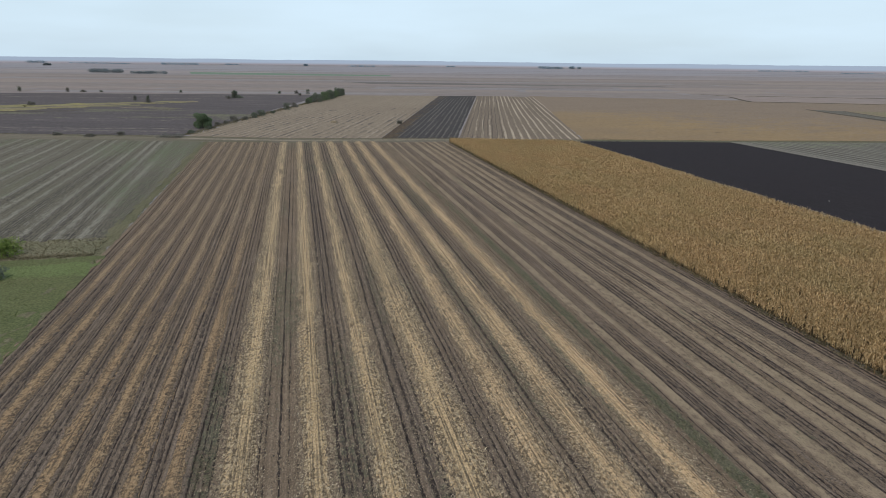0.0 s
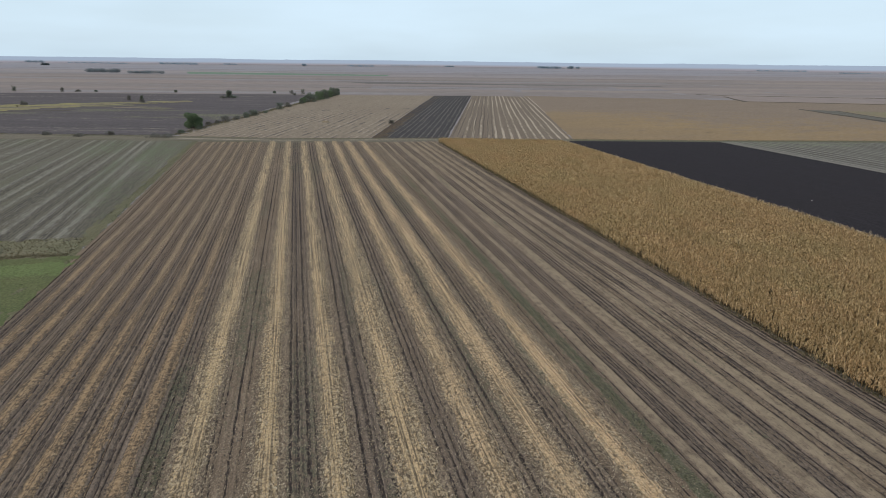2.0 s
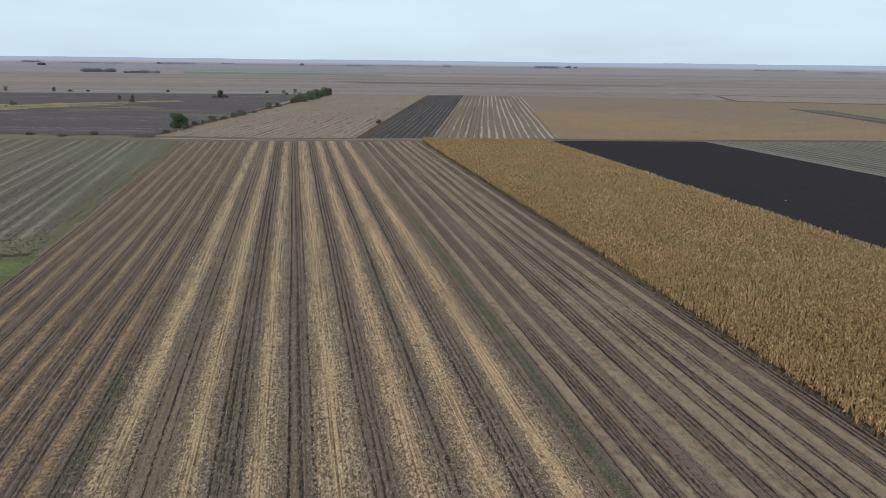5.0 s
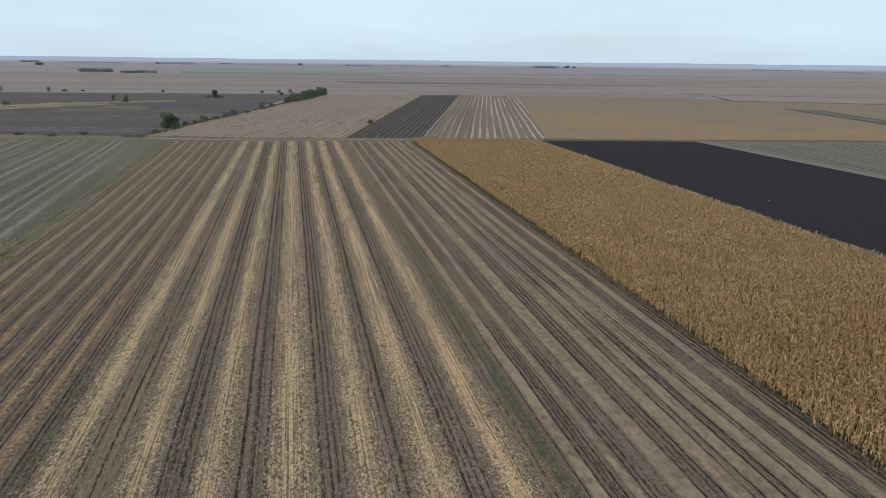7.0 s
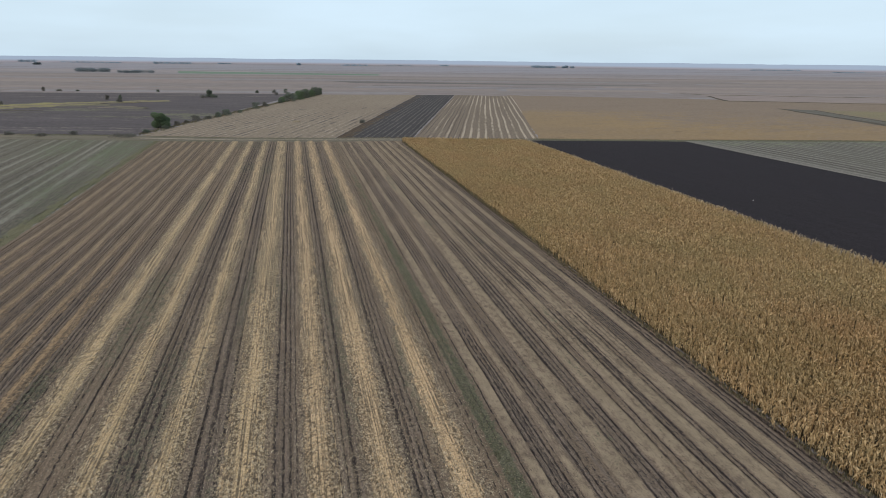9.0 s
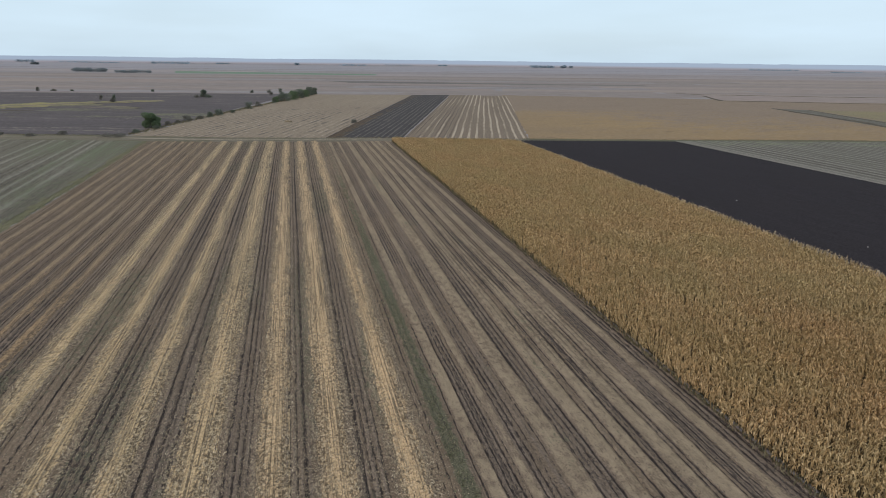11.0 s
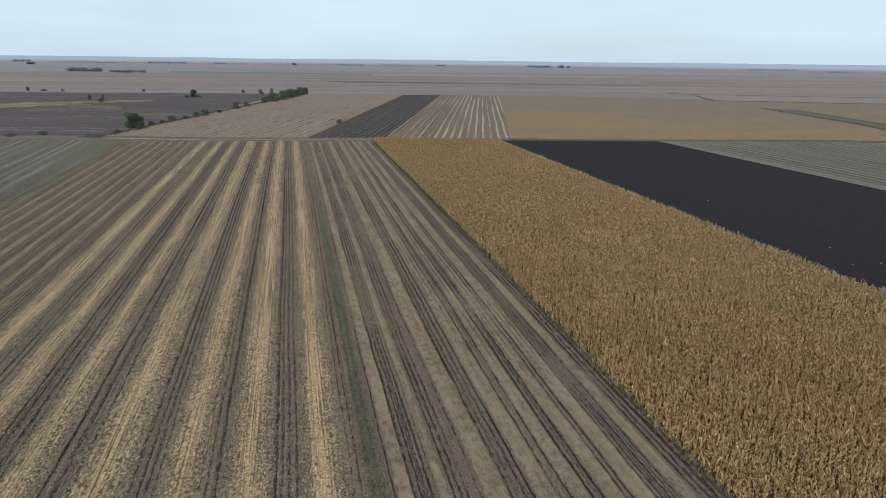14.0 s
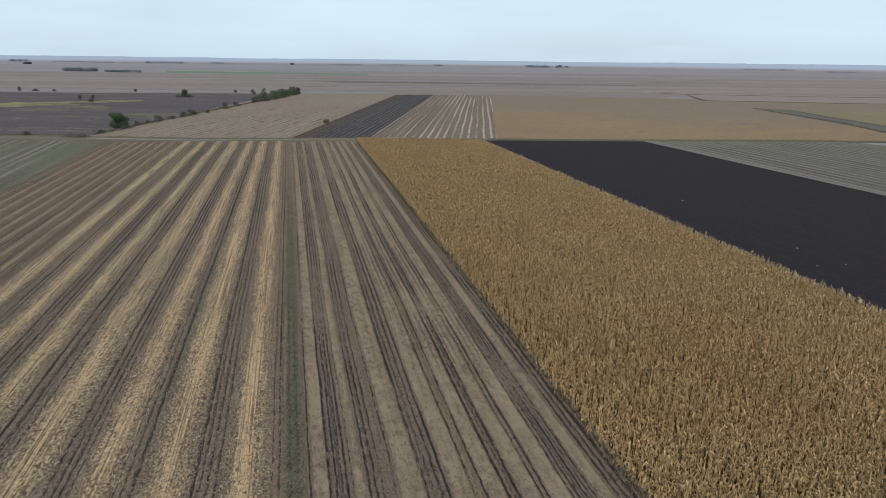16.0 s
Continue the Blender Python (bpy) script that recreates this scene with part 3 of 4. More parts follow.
structure(sheet("ochre_field", ((133.4, 270.5), (620, 178), (800, 420), (249.6, 655)), 120, 100, OCHRE, z=-0.03, ragged=0.8,
                attrs={"faded": lambda x, y: 0.15 + 0.72 * step(-60, 220, (x - 200) * 0.75 + (y - 330) * 0.9) + 0.35 * (wobble(x / 90, y / 60, 4) - 0.5), "damp": lambda x, y: 0.45 * step(0.86, 0.97, wobble(x / 7, y / 6, 17)) * step(420, 320, y)}), "wide ochre brown field of dried crop")
structure(sheet("brown_field", ((452, 552), (790, 425), (930, 530), (505, 690)), 30, 20, FAR_TONES[3], z=-0.02, ragged=2), "reddish brown harvested field beyond a ditch")
structure(sheet("grey_strip", ((340, 200), (366, 205), (438, 425), (419, 443)), 20, 40, PALE_FIELD, z=0.02, ragged=0.6,
                attrs={"pale": lambda x, y: 0.5 * wobble(x / 3, y / 40, 8), "damp": lambda x, y: 0 * x, "weed": lambda x, y: 0 * x}), "narrow grey stubble strip")
structure(sheet("yellow_field", ((393, 285), (470, 290), (520, 390), (441, 425)), 20, 30, OLIVE, z=0.0, ragged=0.8), "pale yellow green weedy field")
structure(sheet("dark_field", ((-620, 436), (-53, 315), (30, 680), (-700, 770)), 90, 70, MAUVE, z=-0.03, ragged=1.5,
                attrs={"pale": lambda x, y: 0.55 * step(0.6, 0.9, wobble((x + 2.2 * (y - 480)) / 160, (y + 0.22 * x) / 5.5, 18)),
                       "weed": lambda x, y: 0.75 * step(0.62, 0.9, wobble(x / 45, (y + 0.22 * x) / 9, 19)) * band(y + 0.22 * x, 380, 500, 30)}), "wide dark mauve-brown tilled field")

def ribbon(name, points, wide, material, label, category, z=0.04, thin=1.0):
    """A narrow strip of other ground along a line."""
    p = np.array(points, float)
    t = np.linspace(0, len(p) - 1, 120)
    x, y = np.interp(t, np.arange(len(p)), p[:, 0]), np.interp(t, np.arange(len(p)), p[:, 1])
    dx, dy = np.gradient(x), np.gradient(y)
    m = np.hypot(dx, dy)
    rows = []
    for f in (-1, -0.4, 0.4, 1):
        w = wide * np.linspace(1, thin, 120) * f * (0.45 + 0.7 * wobble(t * 3, t * 0 + f, 5) + 0.4 * wobble(t * 11, t * 0 + f, 6))
        rows.append(np.stack([x + dy / m * -w, y + dx / m * w, z + 0.25 * (1 - abs(f)) + 0 * x], 1))
    v = np.stack(rows, 1).reshape(-1, 3)
    return structure(new(name, mesh_from(name, v, [grid_faces(4, 120)[:, ::-1]], material)), label, category)


ribbon("ditch", ((486, 683), (506, 657), (572, 632), (628, 608), (670, 596), (900, 525)), 3.4, DITCH, "thin dark weedy ditch between far fields", "ditch")
ribbon("ditch", ((488, 633), (445, 543), (483, 532), (559, 495), (800, 415)), 2.6, DITCH, "thin dark weedy ditch bending between far fields", "ditch")
ribbon("ditch", ((419, 443), (402, 384), (386, 325), (361, 268), (340, 200)), 2.8, DITCH, "dark weedy ditch along a narrow grey strip", "ditch")
ribbon("ditch", ((438, 425), (414, 365), (392, 297), (366, 205)), 1.0, DITCH, "dark weedy ditch along a narrow grey strip", "ditch")

ribbon("yellow_strip", ((-255, 488), (-215, 500), (-190, 506), (-165, 524), (-140, 545), (-112, 560), (-84, 572)), 36, YELLOW, "bright yellow weedy strip in a dark field", "weedy strip", 0.05, 0.22)
ribbon("pale_strip", ((-255, 478), (-215, 489), (-190, 496), (-165, 514), (-140, 538), (-112, 556), (-84, 569)), 3.2, TAN_FIELD, "pale bare edge of a yellow weedy strip", "bare patch", 0.25, 0.6)
ribbon("weedy_strip", ((-240, 487), (-205, 497), (-180, 508), (-150, 530), (-128, 545), (-104, 556)), 5.0, MAUVE_WEEDS, "brown weedy furrow through the yellow strip", "weedy strip", 0.22)
ribbon("weedy_strip", ((-150, 512), (-132, 520), (-118, 524)), 9.0, MAUVE_WEEDS, "faded olive weedy patch beside the yellow strip", "weedy strip", 0.02)
ribbon("weedy_strip", ((-113, 510), (-103, 499), (-92, 486), (-84, 482)), 8.0, MAUVE_WEEDS, "faded weedy patch beside the yellow strip", "weedy strip", 0.025)
ribbon("pale_strip", ((-126, 500), (-112, 497), (-97, 505)), 2.5, TAN_FIELD, "pale bare patch in a dark field", "bare patch", 0.03)
ribbon("ditch", ((-235, 466), (-192, 470), (-146, 472)), 2.6, DITCH, "dark weedy ditch beside the yellow strip", "ditch")

# ---------------------------------------------------------------- the fields near the flight
def track_y(x):
    return np.interp(x, (-620, -137, -55, -7, 38, 72, 133, 201, 277, 620), (424, 322, 302, 288, 282.5, 279.5, 269.5, 255.5, 243, 172))


tx = np.linspace(-620, 620, 420)
tw = np.linspace(-1, 1, 13)
ty = track_y(tx)[:, None] + tw[None, :] * np.interp(tx, (-60, -10, 60, 90), (10, 9, 6.5, 3.2))[:, None]
txx = np.repeat(tx[:, None], 13, 1)
tz = 0.02 + 0.05 * (wobble(txx / 3, ty / 2, 4) - 0.5)
dist = np.abs((ty - track_y(txx) - 1.0))
track_me = mesh_from("dirt_track", np.stack([txx, ty, tz], -1).reshape(-1, 3), [grid_faces(13, 420)[:, ::-1]], TRACK, {
    "rut": band(dist, 0.5, 1.6, 0.4) * step(135, 110, txx) * step(-75, -35, txx) * (0.45 + 0.45 * wobble(txx / 25, ty / 3, 14)), "weed": np.maximum(0.85 * wobble(txx / 30, ty / 2.5, 12) * step(1.5, 4, dist), 0.95 * step(120, 140, txx), 0.8 * step(-30, -70, txx) * (0.5 + 0.5 * wobble(txx / 14, ty / 3, 13)))}, True)
structure(new("road", track_me), "pale dirt farm track with wheel ruts", "road")

SWATHS = ((-7.8, -5.3), (-0.7, 1.3), (5.8, 7.8), (11.9, 15.2), (19.2, 21.5), (24.7, 27.3), (31.5, 33.8))
RUSTS = ((-35.1, -33.6), (-31.5, -29.9), (-27.4, -25.8), (-24.0, -22.4), (-20.2, -18.6), (-16.3, -14.7), (-12.7, -11.0))
DRY = ((38.55, 39.8), (42.0, 42.8), (45.7, 47.75), (50.2, 51.9), (53.25, 54.6), (56.0, 57.5), (58.5, 60.1), (62.5, 63.6))
BARE = ((2.2, 5.2), (8.7, 11.6), (15.9, 18.4), (21.6, 23.8), (27.6, 30.4), (39.9, 41.6), (42.9, 45.5), (47.9, 50.1), (54.7, 55.9), (60.4, 62.3), (63.8, 66.2))
# furrow lines: distance across, width, depth of tone
LINES = [(-10.4, 0.18, 0.75), (-9.85, 0.18, 0.75), (-9.2, 0.18, 0.7), (-8.6, 0.2, 0.9), (-4.7, 0.16, 0.65), (-4.2, 0.14, 0.6), (-2.9, 0.22, 0.95), (-2.05, 0.14, 0.65),
         (1.2, 0.13, 0.7), (2.5, 0.28, 1.0), (3.25, 0.26, 1.0), (4.2, 0.34, 0.85), (4.9, 0.15, 0.6), (7.95, 0.14, 0.8), (9.1, 0.26, 1.0), (10.2, 0.32, 0.85), (11.35, 0.28, 1.0),
         (15.2, 0.12, 0.55), (16.2, 0.30, 0.9), (17.0, 0.2, 0.9), (17.6, 0.2, 0.75), (18.2, 0.14, 0.6), (21.9, 0.24, 0.85), (22.6, 0.15, 0.6), (23.35, 0.32, 1.0),
         (27.15, 0.2, 0.8), (28.4, 0.28, 1.0), (29.0, 0.15, 0.6), (29.6, 0.18, 0.75), (30.25, 0.16, 0.65), (35.0, 0.14, 0.6), (35.6, 0.2, 0.75),
         (38.3, 0.16, 0.75), (39.95, 0.2, 0.85), (40.5, 0.2, 0.8), (41.0, 0.18, 0.7), (41.4, 0.18, 0.85), (41.9, 0.15, 0.7), (43.2, 0.22, 0.85), (43.75, 0.2, 0.85), (44.3, 0.2, 0.75), (45.4, 0.17, 0.8),
         (48.0, 0.27, 1.0), (48.6, 0.14, 0.65), (49.2, 0.2, 0.95), (49.85, 0.2, 0.95), (52.1, 0.18, 0.7), (53.0, 0.22, 1.0), (54.85, 0.22, 0.95), (55.3, 0.15, 0.7), (55.75, 0.25, 1.0),
         (57.7, 0.14, 0.6), (58.25, 0.2, 0.95), (60.3, 0.16, 0.7), (60.75, 0.2, 0.85), (61.4, 0.2, 0.85), (62.2, 0.22, 0.95), (64.1, 0.2, 0.8), (64.7, 0.22, 0.85), (65.4, 0.3, 0.95)]
for (_, a), (b, _) in zip(((0, -37.2),) + RUSTS, RUSTS + ((-10.8, 0),)):
    if b - a > 1.2:
        LINES += [(a + 0.25, 0.17, 0.95), (b - 0.45, 0.15, 0.8), (b - 0.85, 0.14, 0.75), ((a + b) / 2, 0.14, 0.6)]


def west_bow(s, y):
    """Bends the western rows to fit the field's edge in the camera's view."""
    return np.clip((-9 - s) / 28, 0, 1) * np.interp(y, (30, 60, 100, 150, 200, 250, 290), (1.1, 1.2, 1.5, 1.4, 0.6, -0.5, -1.0))


def drift(s, y):
    """Furrows are not ruled lines: their small sideways wander at distance s across the field."""
    return 0.32 * (wobble(s / 9, y / 38, 21) - 0.5) + 0.10 * (wobble(s / 3, y / 7, 22) - 0.5) + 0.06 * (wobble(s / 1.3, y / 1.7, 23) - 0.5) + 0.006 * (y - 60) * step(34, 60, s) + west_bow(s, y)


def thin_spots(s, y):
    """Places east of the weeds where the lines fade out."""
    return band(s, 37.5, 66, 1.0) * step(0.5, 0.85, wobble(s / 3.5 + y / 40, y / 13, 58))


def bare_patch(s, y):
    """A trampled spot where the furrows break off."""
    d = np.hypot((s - 56.5) / 3.2, (y - 72) / 7.5) + 0.5 * (wobble(s / 1.5, y / 3, 49) - 0.5)
    return 0.45 * (1 - step(0.35, 1.0, d))


def soil_line(s, y):
    out = 0 * s
    for at, wide, deep in LINES:
        fade = 0.42 + 0.5 * wobble(y / 19 + at * 7, at + 0 * y, 41) + 0.34 * wobble(y / 4.5 + at * 3, at + 0 * y, 39)
        out = np.maximum(out, np.clip(1.45 - 1.3 * np.abs(s - at) / (wide * 0.74), 0, 1) * deep * fade)
    return out * (1 - 0.8 * bare_patch(s, y)) * (1 - 0.5 * thin_spots(s, y))


def soil_rows(s, y):
    """How strongly the thin stubble rows show."""
    strong = 0.70 * band(s, -37.5, -9, 0.5) + 0.42 * band(s, -9, 36, 0.5) + 0.50 * band(s, 36, 66.5, 0.5)
    for lo, hi in BARE:
        strong = np.maximum(strong, 0.75 * band(s, lo, hi, 0.3))
    worked = band(s, 50, 66, 1.5) * band(y, 55, 120, 12) * 0.5
    strong = (strong + worked) * (0.4 + 0.8 * wobble(s / 1.4, y / 34, 42)) * (1 - 0.6 * thin_spots(s, y))
    return strong * (1 - 0.9 * np.maximum(soil_dry(s, y) * (1 - worked), bare_patch(s, y)))


def soil_bare(s, y):
    """Dark bare earth between the mats of residue."""
    out = 0 * s
    for (_, lo), (hi, _) in zip(((0, -36.6),) + RUSTS, RUSTS + ((-8.6, 0),)):
        out = np.maximum(out, band(s, lo - 0.2, hi + 0.2, 0.2) * (0.5 + 0.4 * wobble(s / 1.5, y / 25, 56)) * (0.4 + 0.6 * step(160, 80, y)))
    for lo, hi in BARE:
        out = np.maximum(out, band(s, lo, hi, 0.2) * (0.4 + 0.45 * wobble(s / 1.5, y / 25, 57)))
    return out


def soil_dry(s, y):
    out = 0 * s
    for lo, hi in DRY:
        out = np.maximum(out, band(s, lo, hi, 0.12))
    return np.maximum(out * (0.40 + 0.6 * wobble(s / 2, y / 11, 43)), bare_patch(s, y))


def soil_weed(s, y):
    out = band(s, 36.2, 37.8, 0.3) * (0.72 + 0.4 * wobble(y / 9, s / 4, 44)) * (0.5 + 0.5 * step(150, 80, y))
    out = np.maximum(out, band(s, -10.6, -8.4, 0.5) * step(82, 60, y) * (0.35 + 0.55 * wobble(y / 5, s / 1.2, 45)))
    out = np.maximum(out, band(s, -5.2, 33, 1.0) * 0.52 * step(0.45, 0.8, wobble(s / 4, y / 30, 46)))
    return np.maximum(out, band(s, 42, 58, 1.0) * 0.4 * step(0.72, 0.9, wobble(s / 1.5, y / 14, 47)))


def soil_litter_haze(s, y):
    out = 0 * s
    for lo, hi in SWATHS:
        out = np.maximum(out, band(s, lo - 0.9, hi + 1.0, 0.35) * (0.62 + 0.38 * wobble(s / 1.2, y / 12, 48)))
    # far pale dots thickened to lighten the soil colour as haze would
    out = np.maximum(out, 0.62 * step(120, 235, y) * (0.6 + 0.4 * wobble(s / 1.5, y / 30, 50)))
    return np.maximum(out, 0.30 * band(s, -9, 35.8, 0.5) * (0.2 + 0.8 * wobble(s / 2, y / 9, 48)))


def soil_height(s, y):
    ridge = -0.035 * np.sin(s * 2 * math.pi / FURROW) * (0.25 + 0.75 * soil_rows(s, y))
    return ridge + 0.07 * (wobble(s / 0.5, y / 0.6, 32) - 0.5) * wobble(s / 3, y / 20, 33) - 0.09 * soil_line(s, y)


def harvested_field():
    """The harvested field: its columns follow the furrows, with extra ones at each furrow line."""
    cols = list(np.arange(-37.9, 66.25, 0.12))
    for at, wide, _ in LINES:
        cols += [at + wide * f for f in (-0.8, -0.45, 0.0, 0.45, 0.8)]
    cols = np.array(sorted(cols))
    cols = cols[np.concatenate([[True], np.diff(cols) > 0.025])]
    run = np.concatenate([np.linspace(-52, 17, 16), 18 + 260 * np.linspace(0, 1, 330) ** 1.5])
    s, y = np.meshgrid(cols, run)
    y = y + np.where(y > 200, (y - 200) / 78 * (9.5 - (s + 38) * 0.1155), 0)
    x = s + drift(s, y) + 0.25 * (wobble(y / 2, y * 0, 7) - 0.5) * step(-37, -38, s)
    values = {"line": soil_line(s, y), "bare": soil_bare(s, y), "dry": soil_dry(s, y), "weed": soil_weed(s, y), "litter": soil_litter_haze(s, y), "across": s, "rows": soil_rows(s, y)}
    me = mesh_from("stubble_field", np.stack([x, y, soil_height(s, y)], -1).reshape(-1, 3), [grid_faces(len(cols), len(run))], SOIL, values, True)
    return structure(new("stubble_field", me), "harvested field of brown soil with straight furrow rows")


field_soil = harvested_field()


def swath(name, lo, hi, material, label, thick, seed):
    """A long mat of straw left behind a combine; its frayed edges sink into the soil."""
    wide = hi - lo + 0.8
    nu = int(wide / 0.11)
    far_y = 286 - (lo + 37) * 0.105
    ys = np.concatenate([np.linspace(-52, 17, 30), 18 + (far_y - 18) * np.linspace(0, 1, 400) ** 1.5])
    u, y = np.meshgrid(np.linspace(lo - 0.4, hi + 0.4, nu), ys)
    mid, half = (lo + hi) / 2, (hi - lo) / 2
    x = u + drift(u * 0 + mid, y)
    edge = np.abs(u - mid) / half + 0.55 * (wobble(u / 0.45, y / 0.9, seed) - 0.5) + 0.6 * (wobble(u / 1.1, y / 3.5, seed + 1) - 0.5) + 0.3 * (wobble(u / 2, y / 14, seed + 3) - 0.5)
    z = thick * (1 - np.clip(edge, 0, 1.5) ** 2.4) + 0.07 * (wobble(u / 0.25, y / 0.5, seed + 2) - 0.5) + 0.035
    z = np.maximum(z, -0.12)
    # the brightest straw lies off the middle, with wheel marks pressed through it
    best = mid + half * (0.5 * (lattice(seed, 1.0, 3) - 0.5) + 0.35 * (wobble(y / 45, y * 0 + mid, seed + 8) - 0.5))
    core = np.clip(1.2 - np.abs(u - best) / (0.85 * min(half, 1.3)), 0, 1) * (0.65 + 0.5 * wobble(u / 0.8, y / 16, seed + 5))
    for mark in (-0.34, 0.36, 1.0, -1.0):
        core = core - 0.5 * np.exp(-((u - best - mark) / 0.13) ** 2) * (0.3 + 0.7 * wobble(y / 9 + mark, y * 0, seed + 6))
    core = core * (0.72 + 0.45 * wobble(u / 1.6, y / 4.5, seed + 4))
    core = np.clip(core, 0, 1) * (1 - 0.15 * step(90, 230, y))
    return part(name, mesh_from(name, np.stack([x, y, z], -1).reshape(-1, 3), [grid_faces(nu, 430)], material, {"core": core, "far_fade": step(70, 150, y) * (0.6 + 0.4 * wobble(u / 3, y / 20, seed + 9))}, True), field_soil, label)


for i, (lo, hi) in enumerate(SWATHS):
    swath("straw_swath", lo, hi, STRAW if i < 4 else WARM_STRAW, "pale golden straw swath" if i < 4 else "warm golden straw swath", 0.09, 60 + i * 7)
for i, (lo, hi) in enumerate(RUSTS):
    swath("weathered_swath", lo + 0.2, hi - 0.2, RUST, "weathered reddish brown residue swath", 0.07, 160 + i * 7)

def left_bands(x, y, gap, seed):
    s = sway(x, y) + 0.065 * (y - 131)
    return wobble(s / gap, y / 190, seed)


def sway(x, y):
    """A small sideways wander of the rows."""
    return x + 0.35 * (wobble(x / 9, y / 38, 21) - 0.5) + 0.16 * (wobble(x / 3, y / 7, 22) - 0.5)


LEFT_PALE = (-43.8, -48.4, -51.4, -55.7, -63.3, -67.5, -72.1, -82.3, -87.2, -94.3, -101.0, -108.0, -116.0, -124.0)
LEFT_DARK = (-41.8, -45.8, -50.0, -53.4, -58.8, -60.6, -69.8, -77.4, -85.0, -91.0, -98.0, -105.0, -112.0, -120.0)


def left_lines(x, y, lines, wide, seed):
    s = sway(x, y) + 0.065 * (y - 131)
    out = 0 * x
    for at in lines:
        out = np.maximum(out, band(s, at - wide, at + wide, 0.45) * (0.4 + 0.6 * wobble(y / 45 + at, at + 0 * y, seed)))
    return out


structure(sheet("grey_field", ((-150, 130.5), (-38.9, 129.0), (-40.8, 291), (-165, 319)), 700, 160, GREY_FIELD, None, {
    "pale": lambda x, y: np.maximum(0.85 * left_lines(x, y, LEFT_PALE, 0.75, 51), 0.4 * step(0.3, 0.8, left_bands(x, y, 1.15, 51))),
    "damp": lambda x, y: np.maximum(0.72 * left_lines(x, y, LEFT_DARK, 0.5, 52), 0.45 * step(0.5, 0.8, left_bands(x, y, 1.0, 52)) * step(340, 180, y)),
    "across": lambda x, y: sway(x, y) + 0.065 * (y - 131),
    "rows": lambda x, y: np.maximum(0.25, 1.05 * left_lines(x, y, LEFT_DARK, 1.3, 53)) * (0.35 + 0.75 * band(x + 0.065 * (y - 131), -66, -44, 3) * step(250, 160, y)),
    "weed": lambda x, y: np.maximum(band(x, -56, -40, 4) * (0.1 + 0.45 * step(140, 260, y)) * (0.6 + 0.6 * wobble(x / 4, y / 20, 59)), 0.55 * wobble((x + 0.065 * y) / 6, y / 45, 54))}, ragged=0.8), "grey-green stubble field with pale rows")
structure(sheet("weedy_margin", ((-190, 118.5), (-38.0, 117.5), (-38.2, 131), (-150, 132.5)), 120, 24, BRUSH, lambda x, y: 0.12 * (wobble(x / 0.8, y / 0.8, 3) - 0.3), ragged=0.7, z=-0.01), "dry weedy field margin", "margin")
structure(sheet("weedy_margin", ((-39.0, 45), (-35.4, 45), (-38.6, 289), (-41.5, 291)), 30, 260, VERGE, lambda x, y: 0.06 * (wobble(x / 0.8, y / 1.2, 5) - 0.5) - 0.12 * step(0.35, 0.8, wobble(x / 1.5, y / 5, 15)), ragged=0.9, z=0.02), "dry weedy strip between two fields", "margin")
structure(sheet("grass_field", ((-190, -52), (-35.6, -52), (-35.6, 118), (-190, 119)), 140, 120, GRASS, lambda x, y: 0.16 * (wobble(x / 0.9, y / 0.9, 6) - 0.3),
                {"lush": lambda x, y: 0.8 * step(104, 110, y) * step(116.5, 114, y) * step(0.25, 0.55, wobble(x / 12, y / 4, 7))}, ragged=0.8), "rough green grass meadow")
structure(sheet("black_field", ((121.2, -52), (204.8, -52), (202.6, 253.8), (124.5, 267.5)), 160, 160, BLACK, lambda x, y: 0.10 * (wobble(x / 0.7, y / 0.7, 8) - 0.5), ragged=0.4, dense=1.3), "freshly ploughed black soil field")
structure(sheet("pale_field", ((205.0, -52), (420, -52), (300, 235.5), (199.5, 254.5)), 420, 100, PALE_FIELD, None, {
    "pale": lambda x, y: 0.85 * step(0.3, 0.9, 0.5 + 0.5 * np.sin((x + 1.2 * wobble(x / 9, y / 70, 70)) * 2 * math.pi / 4.3)) * (0.5 + 0.5 * wobble(x / 5, y / 60, 71)) + band(x, 199, 206.0, 0.6) * 0.5,
    "damp": lambda x, y: 0.9 * step(0.45, 0.9, 0.5 - 0.5 * np.sin((x + 1.2 * wobble(x / 9, y / 70, 70)) * 2 * math.pi / 4.3)) * wobble(x / 4, y / 80, 72) * band(x, 207, 500, 1.5),
    "weed": lambda x, y: 0.6 * step(222, 240, y + 0.18 * (x - 200)) * (0.3 + 0.7 * wobble(x / 12, y / 4, 73))}, ragged=0.15, z=0.07), "grey-green stubble field with fine rows")
structure(sheet("corn_soil", ((66.0, -52), (121.4, -52), (124.6, 257), (67.6, 275)), 60, 160, CORN_SOIL, lambda x, y: 0.05 * np.sin(x * 2 * math.pi / 0.72), z=-0.02, dense=1.3), "dark littered soil under standing maize")


# ---------------------------------------------------------------- standing maize
def corn_plants(y_lo, y_hi, spacing, leaves, curved, wide, rows=range(74)):
    """Vertices and faces of dry maize plants in rows between two distances."""
    xs, ys = [], []
    for r in rows:
        x = 65.6 + 0.725 * r
        last = min(y_hi, 272.5 - 0.30 * (x - 66))
        if last <= y_lo:
            continue
        y = np.arange(y_lo, last, spacing)
        y = y + RNG.uniform(-0.3, 0.3, len(y)) * spacing
        keep = RNG.random(len(y)) > 0.05
        xs.append((x + 0.006 * y + RNG.normal(0, 0.24, len(y)))[keep])
        ys.append(y[keep])
    x, y = np.concatenate(xs), np.concatenate(ys)
    n = len(x)
